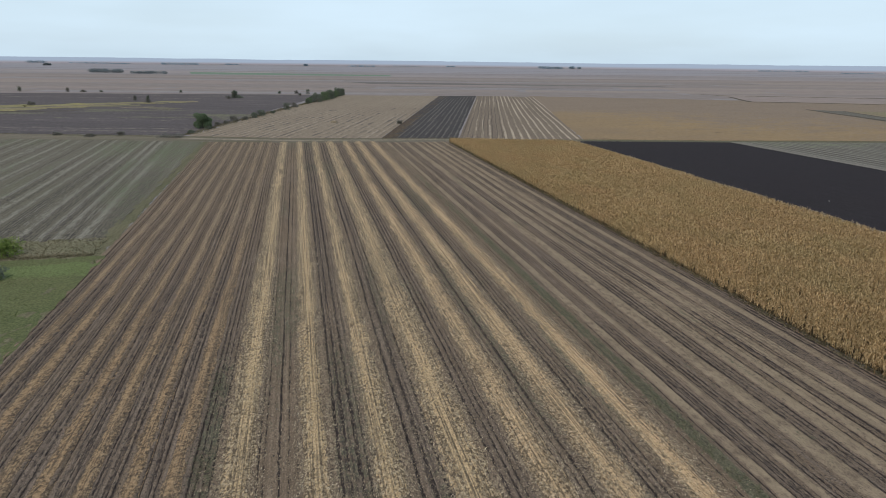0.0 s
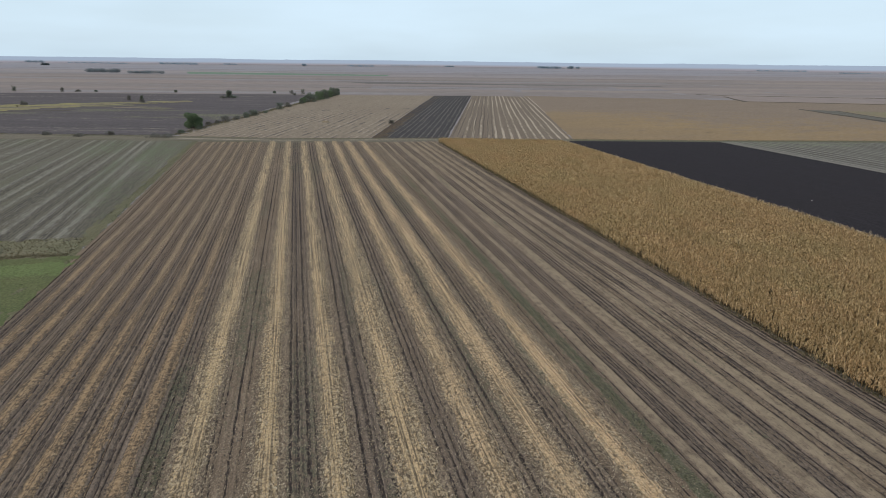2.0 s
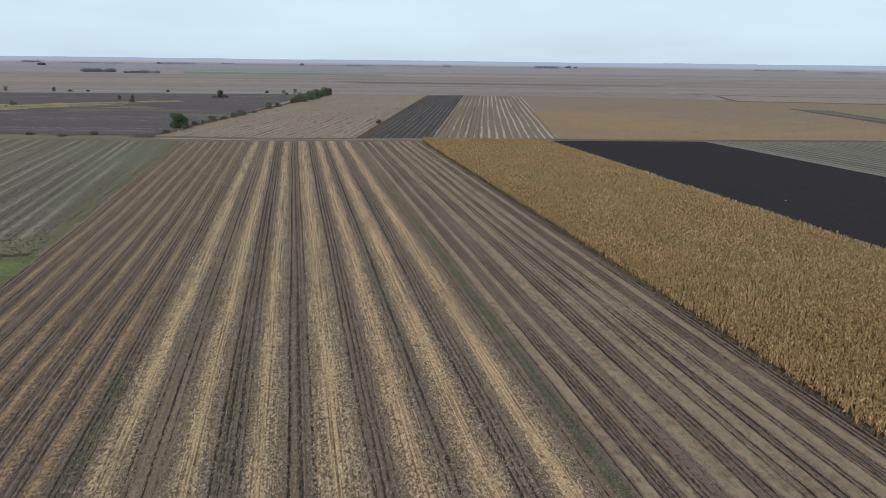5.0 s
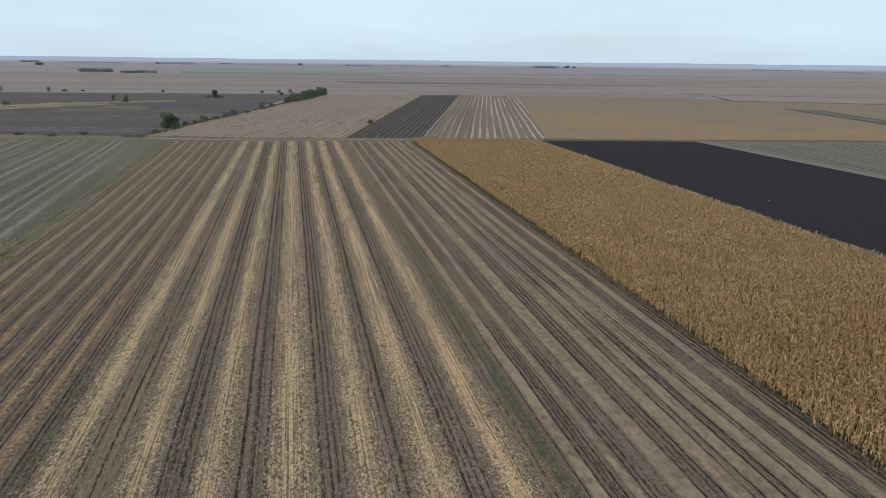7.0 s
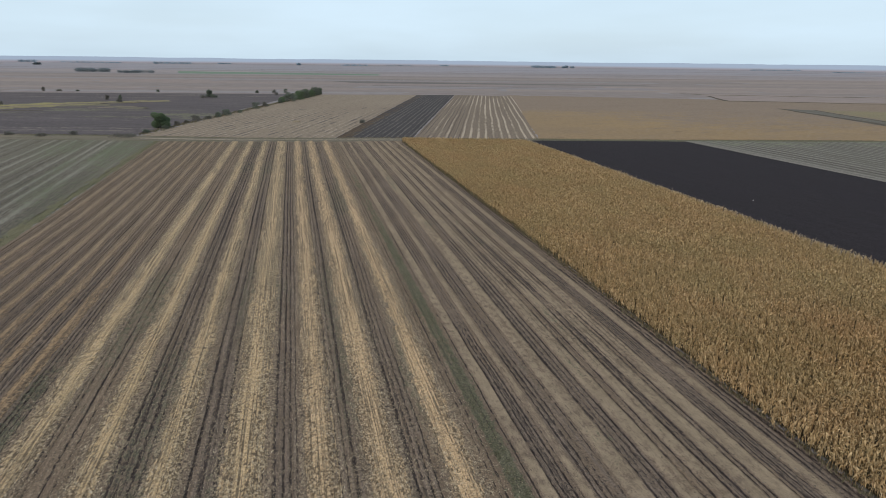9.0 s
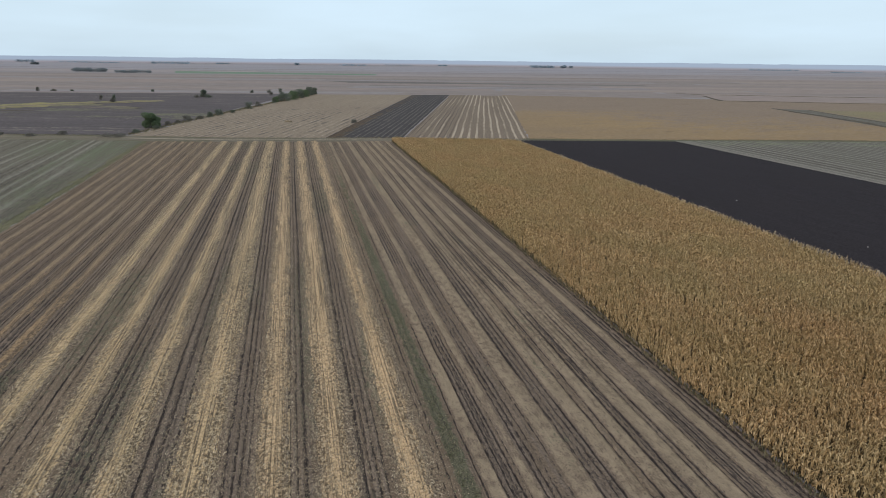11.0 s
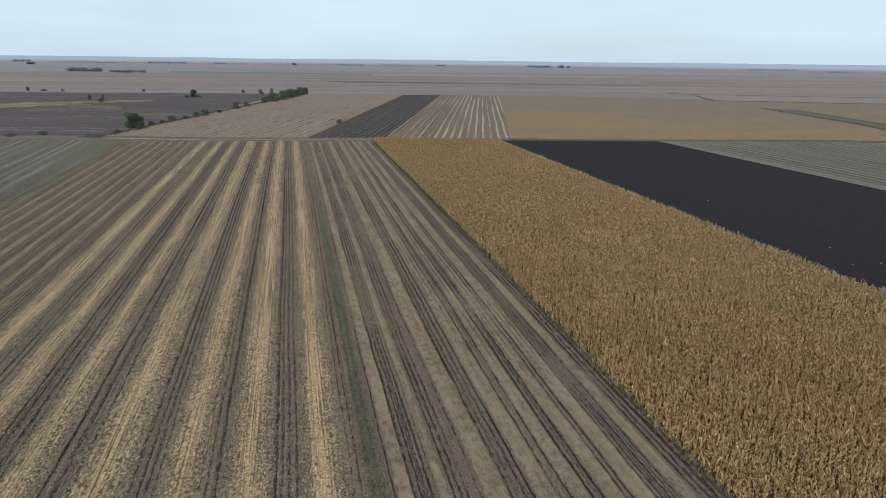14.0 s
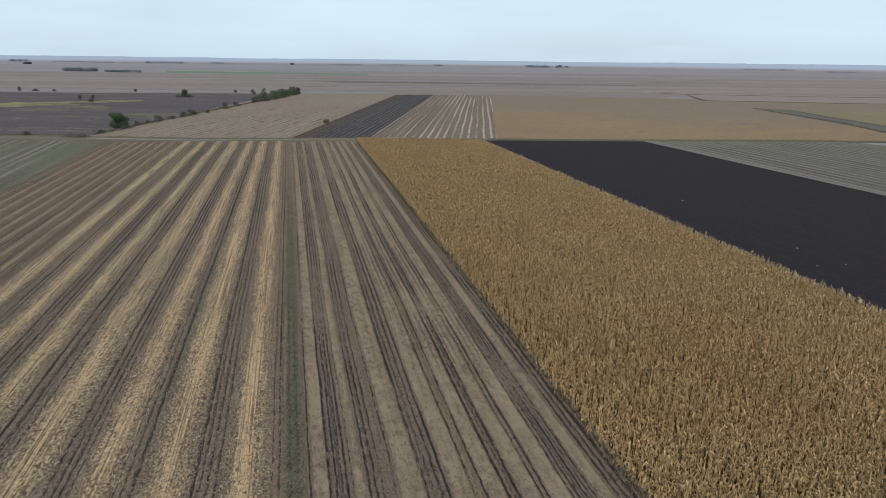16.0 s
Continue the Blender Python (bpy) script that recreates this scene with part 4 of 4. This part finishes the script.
    tall = 2.05 + 0.35 * (wobble(x / 7, y / 9, 81) - 0.5) + RNG.normal(0, 0.13, n)
    rim_row = (x - 0.006 * y < 66.6) | (x - 0.006 * y > 119.0)
    tall = np.where(rim_row, tall * RNG.uniform(0.74, 0.99, n), tall)
    lean = RNG.normal(0, 0.07, (n, 2)) * np.where(rim_row, 2.2, 1.0)[:, None]
    turn = RNG.uniform(0, 2 * math.pi, n)
    verts, quads, tris, base = [], [], [], 0
    for j in range(leaves):
        foot = np.where(rim_row, 0.42, 0.34)
        h = (foot + (0.92 - foot) * (j + RNG.uniform(0, 0.8, n)) / leaves) * tall
        az = turn + j * math.pi + RNG.normal(0, 0.55, n)
        size = RNG.uniform(0.30, 0.56, n) if curved else RNG.uniform(0.26, 0.48, n)
        hang = RNG.random(n) < np.where(rim_row, 0.75, 0.5)
        out = np.where(hang, RNG.uniform(0.30, 0.70, n), RNG.uniform(0.30, 0.80, n)) * size
        rise = np.where(hang, 0.15, RNG.uniform(0.55, 0.95, n)) * size
        tip = np.where(hang, -RNG.uniform(0.4, 0.95, n), RNG.uniform(0.4, 1.0, n)) * size
        w = wide * RNG.uniform(0.7, 1.25, n)
        ca, sa = np.cos(az), np.sin(az)
        stations = ((0.0, 0.0, 0.7), (0.45, rise * 0.75, 1.0), (0.85, 0.5 * (rise + tip), 0.75), (1.0, tip, 0.0)) if curved else ((0.0, 0.0, 0.8), (0.6, rise * 0.9, 1.0), (1.0, tip, 0.0))
        twist = RNG.normal(0, 0.6, n)
        ring_ids = []
        for f, lift, ww in stations:
            fx = x + lean[:, 0] * h + ca * out * f
            fy = y + lean[:, 1] * h + sa * out * f
            fz = h + lift
            if ww > 0:
                ox, oy, oz = -sa * np.cos(twist) * w * ww * 0.5, ca * np.cos(twist) * w * ww * 0.5, np.sin(twist) * w * ww * 0.5
                verts += [np.stack([fx - ox, fy - oy, fz - oz], 1), np.stack([fx + ox, fy + oy, fz + oz], 1)]
                ring_ids.append((base + np.arange(n), base + n + np.arange(n)))
                base += 2 * n
            else:
                verts.append(np.stack([fx, fy, fz], 1))
                ring_ids.append((base + np.arange(n),))
                base += n
        for p, q in zip(ring_ids, ring_ids[1:]):
            if len(q) == 2:
                quads.append(np.stack([p[0], p[1], q[1], q[0]], 1))
            else:
                tris.append(np.stack([p[0], p[1], q[0]], 1))
    # stalk with tassel: one slender upright blade each way
    for az in (turn,):
        o = 0.014
        ids = []
        for f, s in ((-0.03, 1.2), (0.9, 1.0), (1.05, 0.5)):
            fx, fy, fz = x + lean[:, 0] * f * tall, y + lean[:, 1] * f * tall, f * tall
            verts += [np.stack([fx - np.cos(az) * o * s, fy - np.sin(az) * o * s, fz], 1), np.stack([fx + np.cos(az) * o * s, fy + np.sin(az) * o * s, fz], 1)]
            ids.append((base + np.arange(n), base + n + np.arange(n)))
            base += 2 * n
        for p, q in zip(ids, ids[1:]):
            quads.append(np.stack([p[0], p[1], q[1], q[0]], 1))
    return np.concatenate(verts), np.concatenate(quads), np.concatenate(tris)


vs, fs, count = [], [], 0
for spec in ((-50, 20, 0.8, 5, False, 0.15), (20, 55, 0.24, 9, True, 0.120), (55, 95, 0.25, 8, False, 0.138), (95, 165, 0.30, 8, False, 0.185), (165, 280, 0.40, 8, False, 0.270)):
    v, q, t3 = corn_plants(*spec)
    vs.append(v)
    fs += [q + count, t3 + count]
    count += len(v)
tagged(new("maize_crop", mesh_from("maize_crop", np.concatenate(vs), fs, CORN)), "dense standing crop of dry golden maize plants in rows", "maize crop", kind="stuff")
v, q, t3 = corn_plants(-50, 280, 0.30, 7, False, 0.13, range(74, 76))
tagged(new("maize_edge", mesh_from("maize_edge", v, [q, t3], LIT_MAIZE)), "maize plants along the ploughed field, coloured paler as if lit", "maize crop", kind="stuff")


# ---------------------------------------------------------------- trees, bushes, weeds
def leaf_cloud(blobs, count, size, rng):
    """Small leaf quads on and in a set of ellipsoids (x, y, z, rx, ry, rz)."""
    vol = np.array([b[3] * b[4] * b[5] for b in blobs]) ** 0.7
    pick = rng.choice(len(blobs), count, p=vol / vol.sum())
    b = np.array(blobs)[pick]
    d = rng.normal(0, 1, (count, 3))
    d /= np.linalg.norm(d, axis=1)[:, None]
    r = rng.uniform(0.55, 1.06, count) ** 0.6
    c = b[:, :3] + d * b[:, 3:] * r[:, None]
    a1 = rng.normal(0, 1, (count, 3))
    a1 /= np.linalg.norm(a1, axis=1)[:, None]
    a2 = np.cross(a1, d + 0.4 * rng.normal(0, 1, (count, 3)))
    a2 /= np.linalg.norm(a2, axis=1)[:, None] + 1e-6
    s = (size * rng.uniform(0.6, 1.4, count))[:, None]
    v = np.stack([c - a1 * s, c - a2 * s * 0.5, c + a1 * s, c + a2 * s * 0.5], 1).reshape(-1, 3)
    f = np.arange(count * 4).reshape(-1, 4)
    return v, f


def limb_mesh(limbs, material):
    """Tapered six-sided limbs: (start, end, radius at start, radius at end)."""
    verts, quads = [], []
    for p, q, r0, r1 in limbs:
        p, q = np.array(p, float), np.array(q, float)
        axis = (q - p) / np.linalg.norm(q - p)
        side = np.cross(axis, (0.31, 0.87, 0.2))
        side /= np.linalg.norm(side)
        other = np.cross(axis, side)
        base = len(verts) * 6
        for c, r in ((p, r0), (q, r1)):
            verts.append([c + r * (math.cos(a) * side + math.sin(a) * other) for a in np.arange(6) * math.pi / 3])
        j = np.arange(6)
        quads.append(np.stack([base + j, base + (j + 1) % 6, base + 6 + (j + 1) % 6, base + 6 + j], 1))
    return mesh_from("limbs", np.array(verts).reshape(-1, 3), [np.concatenate(quads)], material, None, True)


def tree(name, place, wide, tall, material, label, category, leaves=1500, leaf=0.35, seed=1, bush=False, group=""):
    rng = np.random.default_rng(seed)
    ob = thing(name, place, label, category, group)
    clear = 0.02 if bush else 0.16
    limbs, blobs = [], []
    trunk_top = (rng.normal(0, 0.03) * wide, rng.normal(0, 0.03) * wide, tall * (0.25 if bush else 0.42))
    stems = 4 if bush else 1
    for j in range(stems):
        a = j * 2 * math.pi / max(stems, 1)
        foot = (0.12 * wide * math.cos(a), 0.12 * wide * math.sin(a), -0.2) if bush else (0, 0, -0.3)
        limbs.append((foot, trunk_top if not bush else (2.2 * foot[0], 2.2 * foot[1], tall * 0.5), 0.035 * tall * (0.5 if bush else 1), 0.02 * tall * (0.5 if bush else 1)))
    n_limbs = 7 if not bush else 5
    for j in range(n_limbs):
        a = j * 2.4 + rng.uniform(-0.3, 0.3)
        reach = wide * rng.uniform(0.22, 0.40)
        z = tall * rng.uniform(0.45, 0.82)
        tip = (reach * math.cos(a), reach * math.sin(a), z)
        limbs.append((trunk_top, tip, 0.014 * tall, 0.005 * tall))
        s = wide * rng.uniform(0.14, 0.23)
        blobs.append((*tip, s, s, s * rng.uniform(0.7, 0.95) * tall / wide * 1.15))
    for j in range(6):
        a = rng.uniform(0, 6.28)
        s = wide * rng.uniform(0.13, 0.21)
        q = wide * rng.uniform(0.0, 0.3)
        blobs.append((q * math.cos(a), q * math.sin(a), tall * rng.uniform(0.3 if bush else 0.38, 0.84), s, s, s * 0.85))
    blobs.append((0, 0, tall * 0.55, wide * 0.28, wide * 0.28, tall * 0.3))
    if bush:
        for j in range(6):
            a = j * 1.05 + rng.uniform(-0.3, 0.3)
            s = wide * rng.uniform(0.14, 0.2)
            blobs.append((wide * 0.32 * math.cos(a), wide * 0.32 * math.sin(a), tall * 0.22, s, s, tall * 0.22))
    part("trunk", limb_mesh(limbs, BARK), ob, "bare brown stems" if bush else "dark brown trunk and limbs")
    v, f = leaf_cloud(blobs, leaves, leaf, rng)
    v[:, 2] = np.maximum(v[:, 2], clear)
    part("crown", mesh_from("crown", v, [f], material), ob)
    return ob


tree("tree", (-48.7, 347, 0), 9.8, 8.4, GREEN, "round leafy green tree beside a hedge line", "tree", 9000, 0.26, 3, True)
tree("tree", (-57, 624, 0), 7, 7.5, DARK_GREEN, "dull green tree standing in a dark field", "tree", 3000, 0.3, 4, True)
HEDGE = ((-51, 322, 4.0, 1.8), (-43.5, 362, 4, 2.0), (-40, 372, 3, 1.6), (-36.5, 383, 6, 3.4), (-26.5, 407, 4.5, 3.6), (-22.5, 419, 6.5, 5.0), (-16, 440, 3.5, 2), (-7.5, 473, 6.5, 5.5),
         (-1.5, 497, 6, 3.5), (9, 538, 4, 4), (-45.5, 341, 3.5, 1.6), (-31, 395, 4.5, 2))
for i, (x, y, w, h) in enumerate(HEDGE):
    tree("bush", (x, y, -0.02), w, h, (DARK_GREEN, BROWN_LEAF)[i in (1, 2, 3, 8, 11)], "low shrub on a weedy hedge line" if h < 3 else "dense dull green shrub on a hedge line", "bush", 700 + int(90 * w * h / 3), 0.2, 20 + i, True, "hedge line shrubs")
GROVE = ((17, 560, 12, 8), (25, 583, 11, 8), (31, 605, 10, 8.5), (36, 629, 10, 8), (42, 655, 10, 9), (10, 549, 6, 5), (47, 672, 7, 7.5))
for i, (x, y, w, h) in enumerate(GROVE):
    tree("tree", (x, y, -0.02), w, h, (DARK_GREEN, GREEN)[i % 2], "bushy green tree in a short grove", "tree", 2600, 0.34, 50 + i, True, "grove trees")
FIELD_TREES = ((-235.7, 738, 4.5, 5), (-285, 749, 5, 6.5), (-136.4, 589, 3.5, 5), (-126, 588, 3.5, 4.5), (-195, 528, 6, 3.5), (-122, 728, 3.5, 2.5), (-221, 738, 7, 2), (-204, 741, 4, 1.6), (-118, 552, 5, 3.5),
               (-18, 705, 4, 3), (0, 700, 5, 4), (12, 694, 5, 6), (3, 668, 4, 2.6), (-52, 618, 8, 2.5), (-62, 616, 7, 2.5))
for i, (x, y, w, h) in enumerate(FIELD_TREES):
    tree("bush" if h < 4.5 else "tree", (x, y, -0.03), w, h, (BROWN_LEAF, DARK_GREEN)[i % 2], "small lone dark tree in a tilled field" if h >= 4.5 else "small dark shrub in a tilled field", "tree" if h >= 4.5 else "bush", 900, 0.22, 80 + i, True, "lone field trees")
tree("bush", (-53.5, 121.6, 0), 7.5, 3.6, LIME, "yellow-green leafy bush at a meadow edge", "bush", 2600, 0.17, 120, True)
tree("bush", (-50.0, 107.5, 0), 5.5, 2.6, DARK_GREEN, "dark blue-green bush in the meadow", "bush", 1500, 0.16, 121, True)
for i, (x, y, w, h) in enumerate(((-81.8, 318, 5, 2.2), (-110, 322, 5, 1.8), (-60, 306, 9, 1.6), (-54, 304, 7, 1.8), (-94, 314, 6, 1.4))):
    tree("bush", (x, y, -0.02), w, h, BROWN_LEAF, "flat dark shrub beside the dirt track", "bush", 900, 0.16, 130 + i, True, "track side shrubs")


STONES = (((139.7, 133.8), 0.22), ((136.2, 90.1), 0.16), ((131.3, 80.1), 0.10), ((137.2, 79.6), 0.13))
HEAP, CORNER_BUSH = (21.4, 371.9), (58.2, 359.8)


def stone(place, size, seed):
    """A pale weathered stone: a lumpy ball, flat below."""
    rng = np.random.default_rng(seed)
    bm = bmesh.new()
    bmesh.ops.create_icosphere(bm, subdivisions=2, radius=size)
    for vert in bm.verts:
        vert.co *= float(rng.uniform(0.78, 1.15))
        vert.co.z = max(vert.co.z * 0.65, -0.25 * size)
    me = bpy.data.meshes.new("stone")
    bm.to_mesh(me)
    bm.free()
    me.materials.append(PALE_STONE)
    ob = new("stone", me)
    ob.location = (*place, 0.03)
    return tagged(ob, "pale stone lying on black ploughed soil", "stone", "stones in the ploughed field")


for i, (place, size) in enumerate(STONES):
    stone(place, size, 300 + i)


def straw_heap(place, wide, tall):
    """A low heap of pale straw: a dome of many loose stalks."""
    rng = np.random.default_rng(310)
    blobs = [(rng.uniform(-0.32, 0.32) * wide, rng.uniform(-0.15, 0.15) * wide, 0.1, wide * 0.26, wide * 0.2, tall * rng.uniform(0.6, 1.0)) for _ in range(7)]
    v, f = leaf_cloud(blobs, 2600, 0.2, rng)
    v[:, 2] = np.maximum(v[:, 2], 0.0)
    ob = new("straw_heap", mesh_from("straw_heap", v, [f], HUSK))
    ob.location = (*place, -0.02)
    return tagged(ob, "low heap of pale straw on a bleached stubble field", "straw heap")


straw_heap(HEAP, 4.5, 0.9)
tree("bush", (*CORNER_BUSH, -0.02), 4.2, 2.2, BROWN_LEAF, "low dull shrub on the edge of a ploughed strip", "bush", 900, 0.18, 140, True, "lone field trees")


def wood(place, along, deep, tall, material, label, leaves, leaf, seed):
    """A far grove, seen only as a low uneven clump."""
    rng = np.random.default_rng(seed)
    blobs = []
    for j in range(int(8 + along / 4)):
        s = tall * rng.uniform(0.24, 0.40)
        blobs.append((rng.uniform(-0.5, 0.5) * along, rng.uniform(-0.5, 0.5) * deep, tall * rng.uniform(0.18, 0.42), s * 1.6, s * 1.6, s))
    v, f = leaf_cloud(blobs, leaves * 6, leaf * 0.55, rng)
    v[:, 2] = np.maximum(v[:, 2], 0)
    ob = new("grove", mesh_from("grove", v, [f], material))
    ob.location, ob.rotation_euler = (*place, -0.12), (0, 0, -0.2)
    return tagged(ob, label, "grove", "distant groves", kind="stuff")


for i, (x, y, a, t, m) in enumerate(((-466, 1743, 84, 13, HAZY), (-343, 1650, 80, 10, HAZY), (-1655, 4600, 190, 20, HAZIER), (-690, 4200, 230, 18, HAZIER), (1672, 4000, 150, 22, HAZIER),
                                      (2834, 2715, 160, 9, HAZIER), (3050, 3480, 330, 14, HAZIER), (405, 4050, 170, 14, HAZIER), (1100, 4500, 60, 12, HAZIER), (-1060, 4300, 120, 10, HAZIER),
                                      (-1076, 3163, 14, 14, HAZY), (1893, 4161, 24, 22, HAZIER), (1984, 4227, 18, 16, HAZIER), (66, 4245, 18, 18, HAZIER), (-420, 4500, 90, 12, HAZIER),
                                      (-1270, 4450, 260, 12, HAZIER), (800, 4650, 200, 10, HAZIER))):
    wood((x, y), a, 30, t, m, "low dark grove of trees far out on the plain" if y < 3000 else "haze-tinted grove on the horizon", 900, t * 0.12, 200 + i)


def tufts(name, xs, ys, tall, wide, material, label, category, blades=3, seed=1, z=-0.02):
    """Upright blades in small tufts, one object."""
    rng = np.random.default_rng(seed)
    n = len(xs)
    verts, base = [], 0
    for j in range(blades):
        a = rng.uniform(0, 6.28, n)
        h = tall * rng.uniform(0.5, 1.3, n)
        w = wide * rng.uniform(0.6, 1.4, n)
        px, py = xs + rng.normal(0, wide * 1.2, n), ys + rng.normal(0, wide * 1.2, n)
        lx, ly = rng.normal(0, 0.35, n) * h, rng.normal(0, 0.35, n) * h
        verts.append(np.stack([np.stack([px - np.cos(a) * w, py - np.sin(a) * w, np.full(n, z)], 1), np.stack([px + np.cos(a) * w, py + np.sin(a) * w, np.full(n, z)], 1), np.stack([px + lx, py + ly, z + h], 1)], 1).reshape(-1, 3))
    v = np.concatenate(verts)
    return tagged(new(name, mesh_from(name, v, [np.arange(len(v)).reshape(-1, 3)], material)), label, category, kind="stuff")


n = 5000
gx, gy = RNG.uniform(-85, -36.2, n), RNG.uniform(50, 118, n)
tufts("meadow_grass", gx, gy, 0.17, 0.07, TUFT, "rough green meadow grass", "grass", 3, 5)
n = 1100
gy = RNG.uniform(50, 288, n)
tufts("margin_weeds", -36.8 - 0.010 * (gy - 60) + RNG.normal(0, 1.0, n), gy, 0.16, 0.07, OLIVE_WEED, "olive brown weeds along the field edge", "weeds", 3, 6)
n = 3500
tufts("margin_weeds", RNG.uniform(-100, -38, n), np.where(RNG.random(n) < 0.5, RNG.normal(119.0, 0.6, n), RNG.uniform(118, 131, n)), 0.30, 0.08, DRY_TUFT, "dry weeds on the meadow margin", "weeds", 3, 7)
n = 2200
gx = RNG.uniform(-200, 300, n)
tufts("track_weeds", gx, track_y(gx) + np.interp(gx, (-60, 60, 90), (9, 5, 3.4)) + RNG.normal(0, 0.9, n), 0.25, 0.12, DRY_TUFT, "dry brown weeds beside the track", "weeds", 3, 8)
n = 1900
t = RNG.uniform(0, 1, n)
tufts("hedge_weeds", -52 + 97 * t + RNG.normal(0, 1.6, n) + 0 * t, 314 + 356 * t ** 0.92, 0.5, 0.2, DRY_TUFT, "tall dry weeds along the hedge line", "weeds", 3, 9)
n = 2600
gy = RNG.uniform(12, 272, n)
tufts("field_edge_weeds", 65.6 + 0.006 * gy + RNG.normal(0, 0.3, n), gy, 0.4, 0.08, DRY_TUFT, "dry weeds at the foot of the maize", "weeds", 3, 10)
n = 520
gy = np.where(RNG.random(n) < 0.5, RNG.normal(49.5, 2.2, n), np.where(RNG.random(n) < 0.5, RNG.normal(64, 2.5, n), RNG.uniform(44, 76, n)))
tufts("green_weeds", -9.6 - 0.035 * (gy - 50) + RNG.normal(0, 0.7, n), gy, 0.09, 0.08, OLIVE_WEED, "green weeds between straw rows", "weeds", 3, 13)
n = 1500
gy = 20 + 170 * RNG.uniform(0, 1, n) ** 1.6
tufts("green_weeds", 36.85 + RNG.normal(0, 0.62, n), gy, 0.16, 0.10, OLIVE_WEED, "low olive green weeds in a furrow", "weeds", 3, 11)

# loose straw and clods on the near part of the harvested field
n = 70000
y = 26 + 95 * RNG.uniform(0, 1, n) ** 1.4
pick = RNG.integers(0, len(SWATHS), n)
mids = np.array([(a + b) / 2 for a, b in SWATHS])[pick]
x = np.where(RNG.random(n) < 0.82, mids + RNG.normal(0, 1.9, n), RNG.uniform(-10, 36, n))
a = RNG.normal(0.6, 0.9, n)
l, w = RNG.uniform(0.03, 0.12, n), RNG.uniform(0.009, 0.028, n)
z = 0.08 + 0.06 * RNG.random(n)
dx, dy = np.cos(a), np.sin(a)
bits = np.stack([np.stack([x - dx * l - dy * w, y - dy * l + dx * w, z], 1), np.stack([x - dx * l + dy * w, y - dy * l - dx * w, z], 1),
                 np.stack([x + dx * l + dy * w, y + dy * l - dx * w, z + 0.03], 1), np.stack([x + dx * l - dy * w, y + dy * l + dx * w, z + 0.03], 1)], 1).reshape(-1, 3)
tagged(new("loose_straw", mesh_from("loose_straw", bits, [np.arange(4 * n).reshape(-1, 4)], STRAW_BIT)), "loose straw scattered over the stubble", "straw", kind="stuff")
n = 11000
y = 28 + 85 * RNG.uniform(0, 1, n) ** 1.5
pick = RNG.integers(0, len(SWATHS), n)
lo, hi = np.array(SWATHS)[pick].T
side = np.where(RNG.random(n) < 0.5, -1, 1)
x = (lo + hi) / 2 + side * ((hi - lo) / 2 + RNG.normal(0.15, 0.5, n))
x, y = x + 0.5 * (wobble(x / 2, y / 3, 63) - 0.5), y
a = RNG.uniform(0, 6.28, n)
l, w = RNG.uniform(0.05, 0.15, n), RNG.uniform(0.02, 0.05, n)
dx, dy = np.cos(a), np.sin(a)
tip = 0.12 + 0.12 * RNG.random(n)
husk = np.stack([np.stack([x - dx * l, y - dy * l, 0.05 + 0 * x], 1), np.stack([x + dy * w, y - dx * w, 0.09 + 0 * x], 1),
                 np.stack([x + dx * l, y + dy * l, tip], 1), np.stack([x - dy * w, y + dx * w, 0.13 + 0 * x], 1)], 1).reshape(-1, 3)
tagged(new("crop_residue", mesh_from("crop_residue", husk, [np.arange(4 * n).reshape(-1, 4)], HUSK)), "pale dry husks scattered beside the straw", "crop residue", kind="stuff")
n = 22000
y = 26 + 80 * RNG.uniform(0, 1, n) ** 1.4
x = RNG.uniform(-37, 65.5, n)
keep = soil_dry(x, y) < 0.4
x, y = x[keep], y[keep]
n = len(x)
s = RNG.uniform(0.025, 0.08, n)
octa = np.array([(1, 0, 0), (0, 1, 0), (-1, 0, 0), (0, -1, 0), (0, 0, 0.8), (0, 0, -0.8)])
clods = (octa[None] * (0.7 + 0.6 * RNG.random((n, 6, 1))) * s[:, None, None] + np.stack([x, y, 0.03 + 0 * x], 1)[:, None]).reshape(-1, 3)
tri = np.array([(0, 1, 4), (1, 2, 4), (2, 3, 4), (3, 0, 4), (1, 0, 5), (2, 1, 5), (3, 2, 5), (0, 3, 5)])
tagged(new("soil_clods", mesh_from("soil_clods", clods, [(tri[None] + 6 * np.arange(n)[:, None, None]).reshape(-1, 3)], CLOD)), "small soil clods scattered between furrows", "clods", kind="stuff")
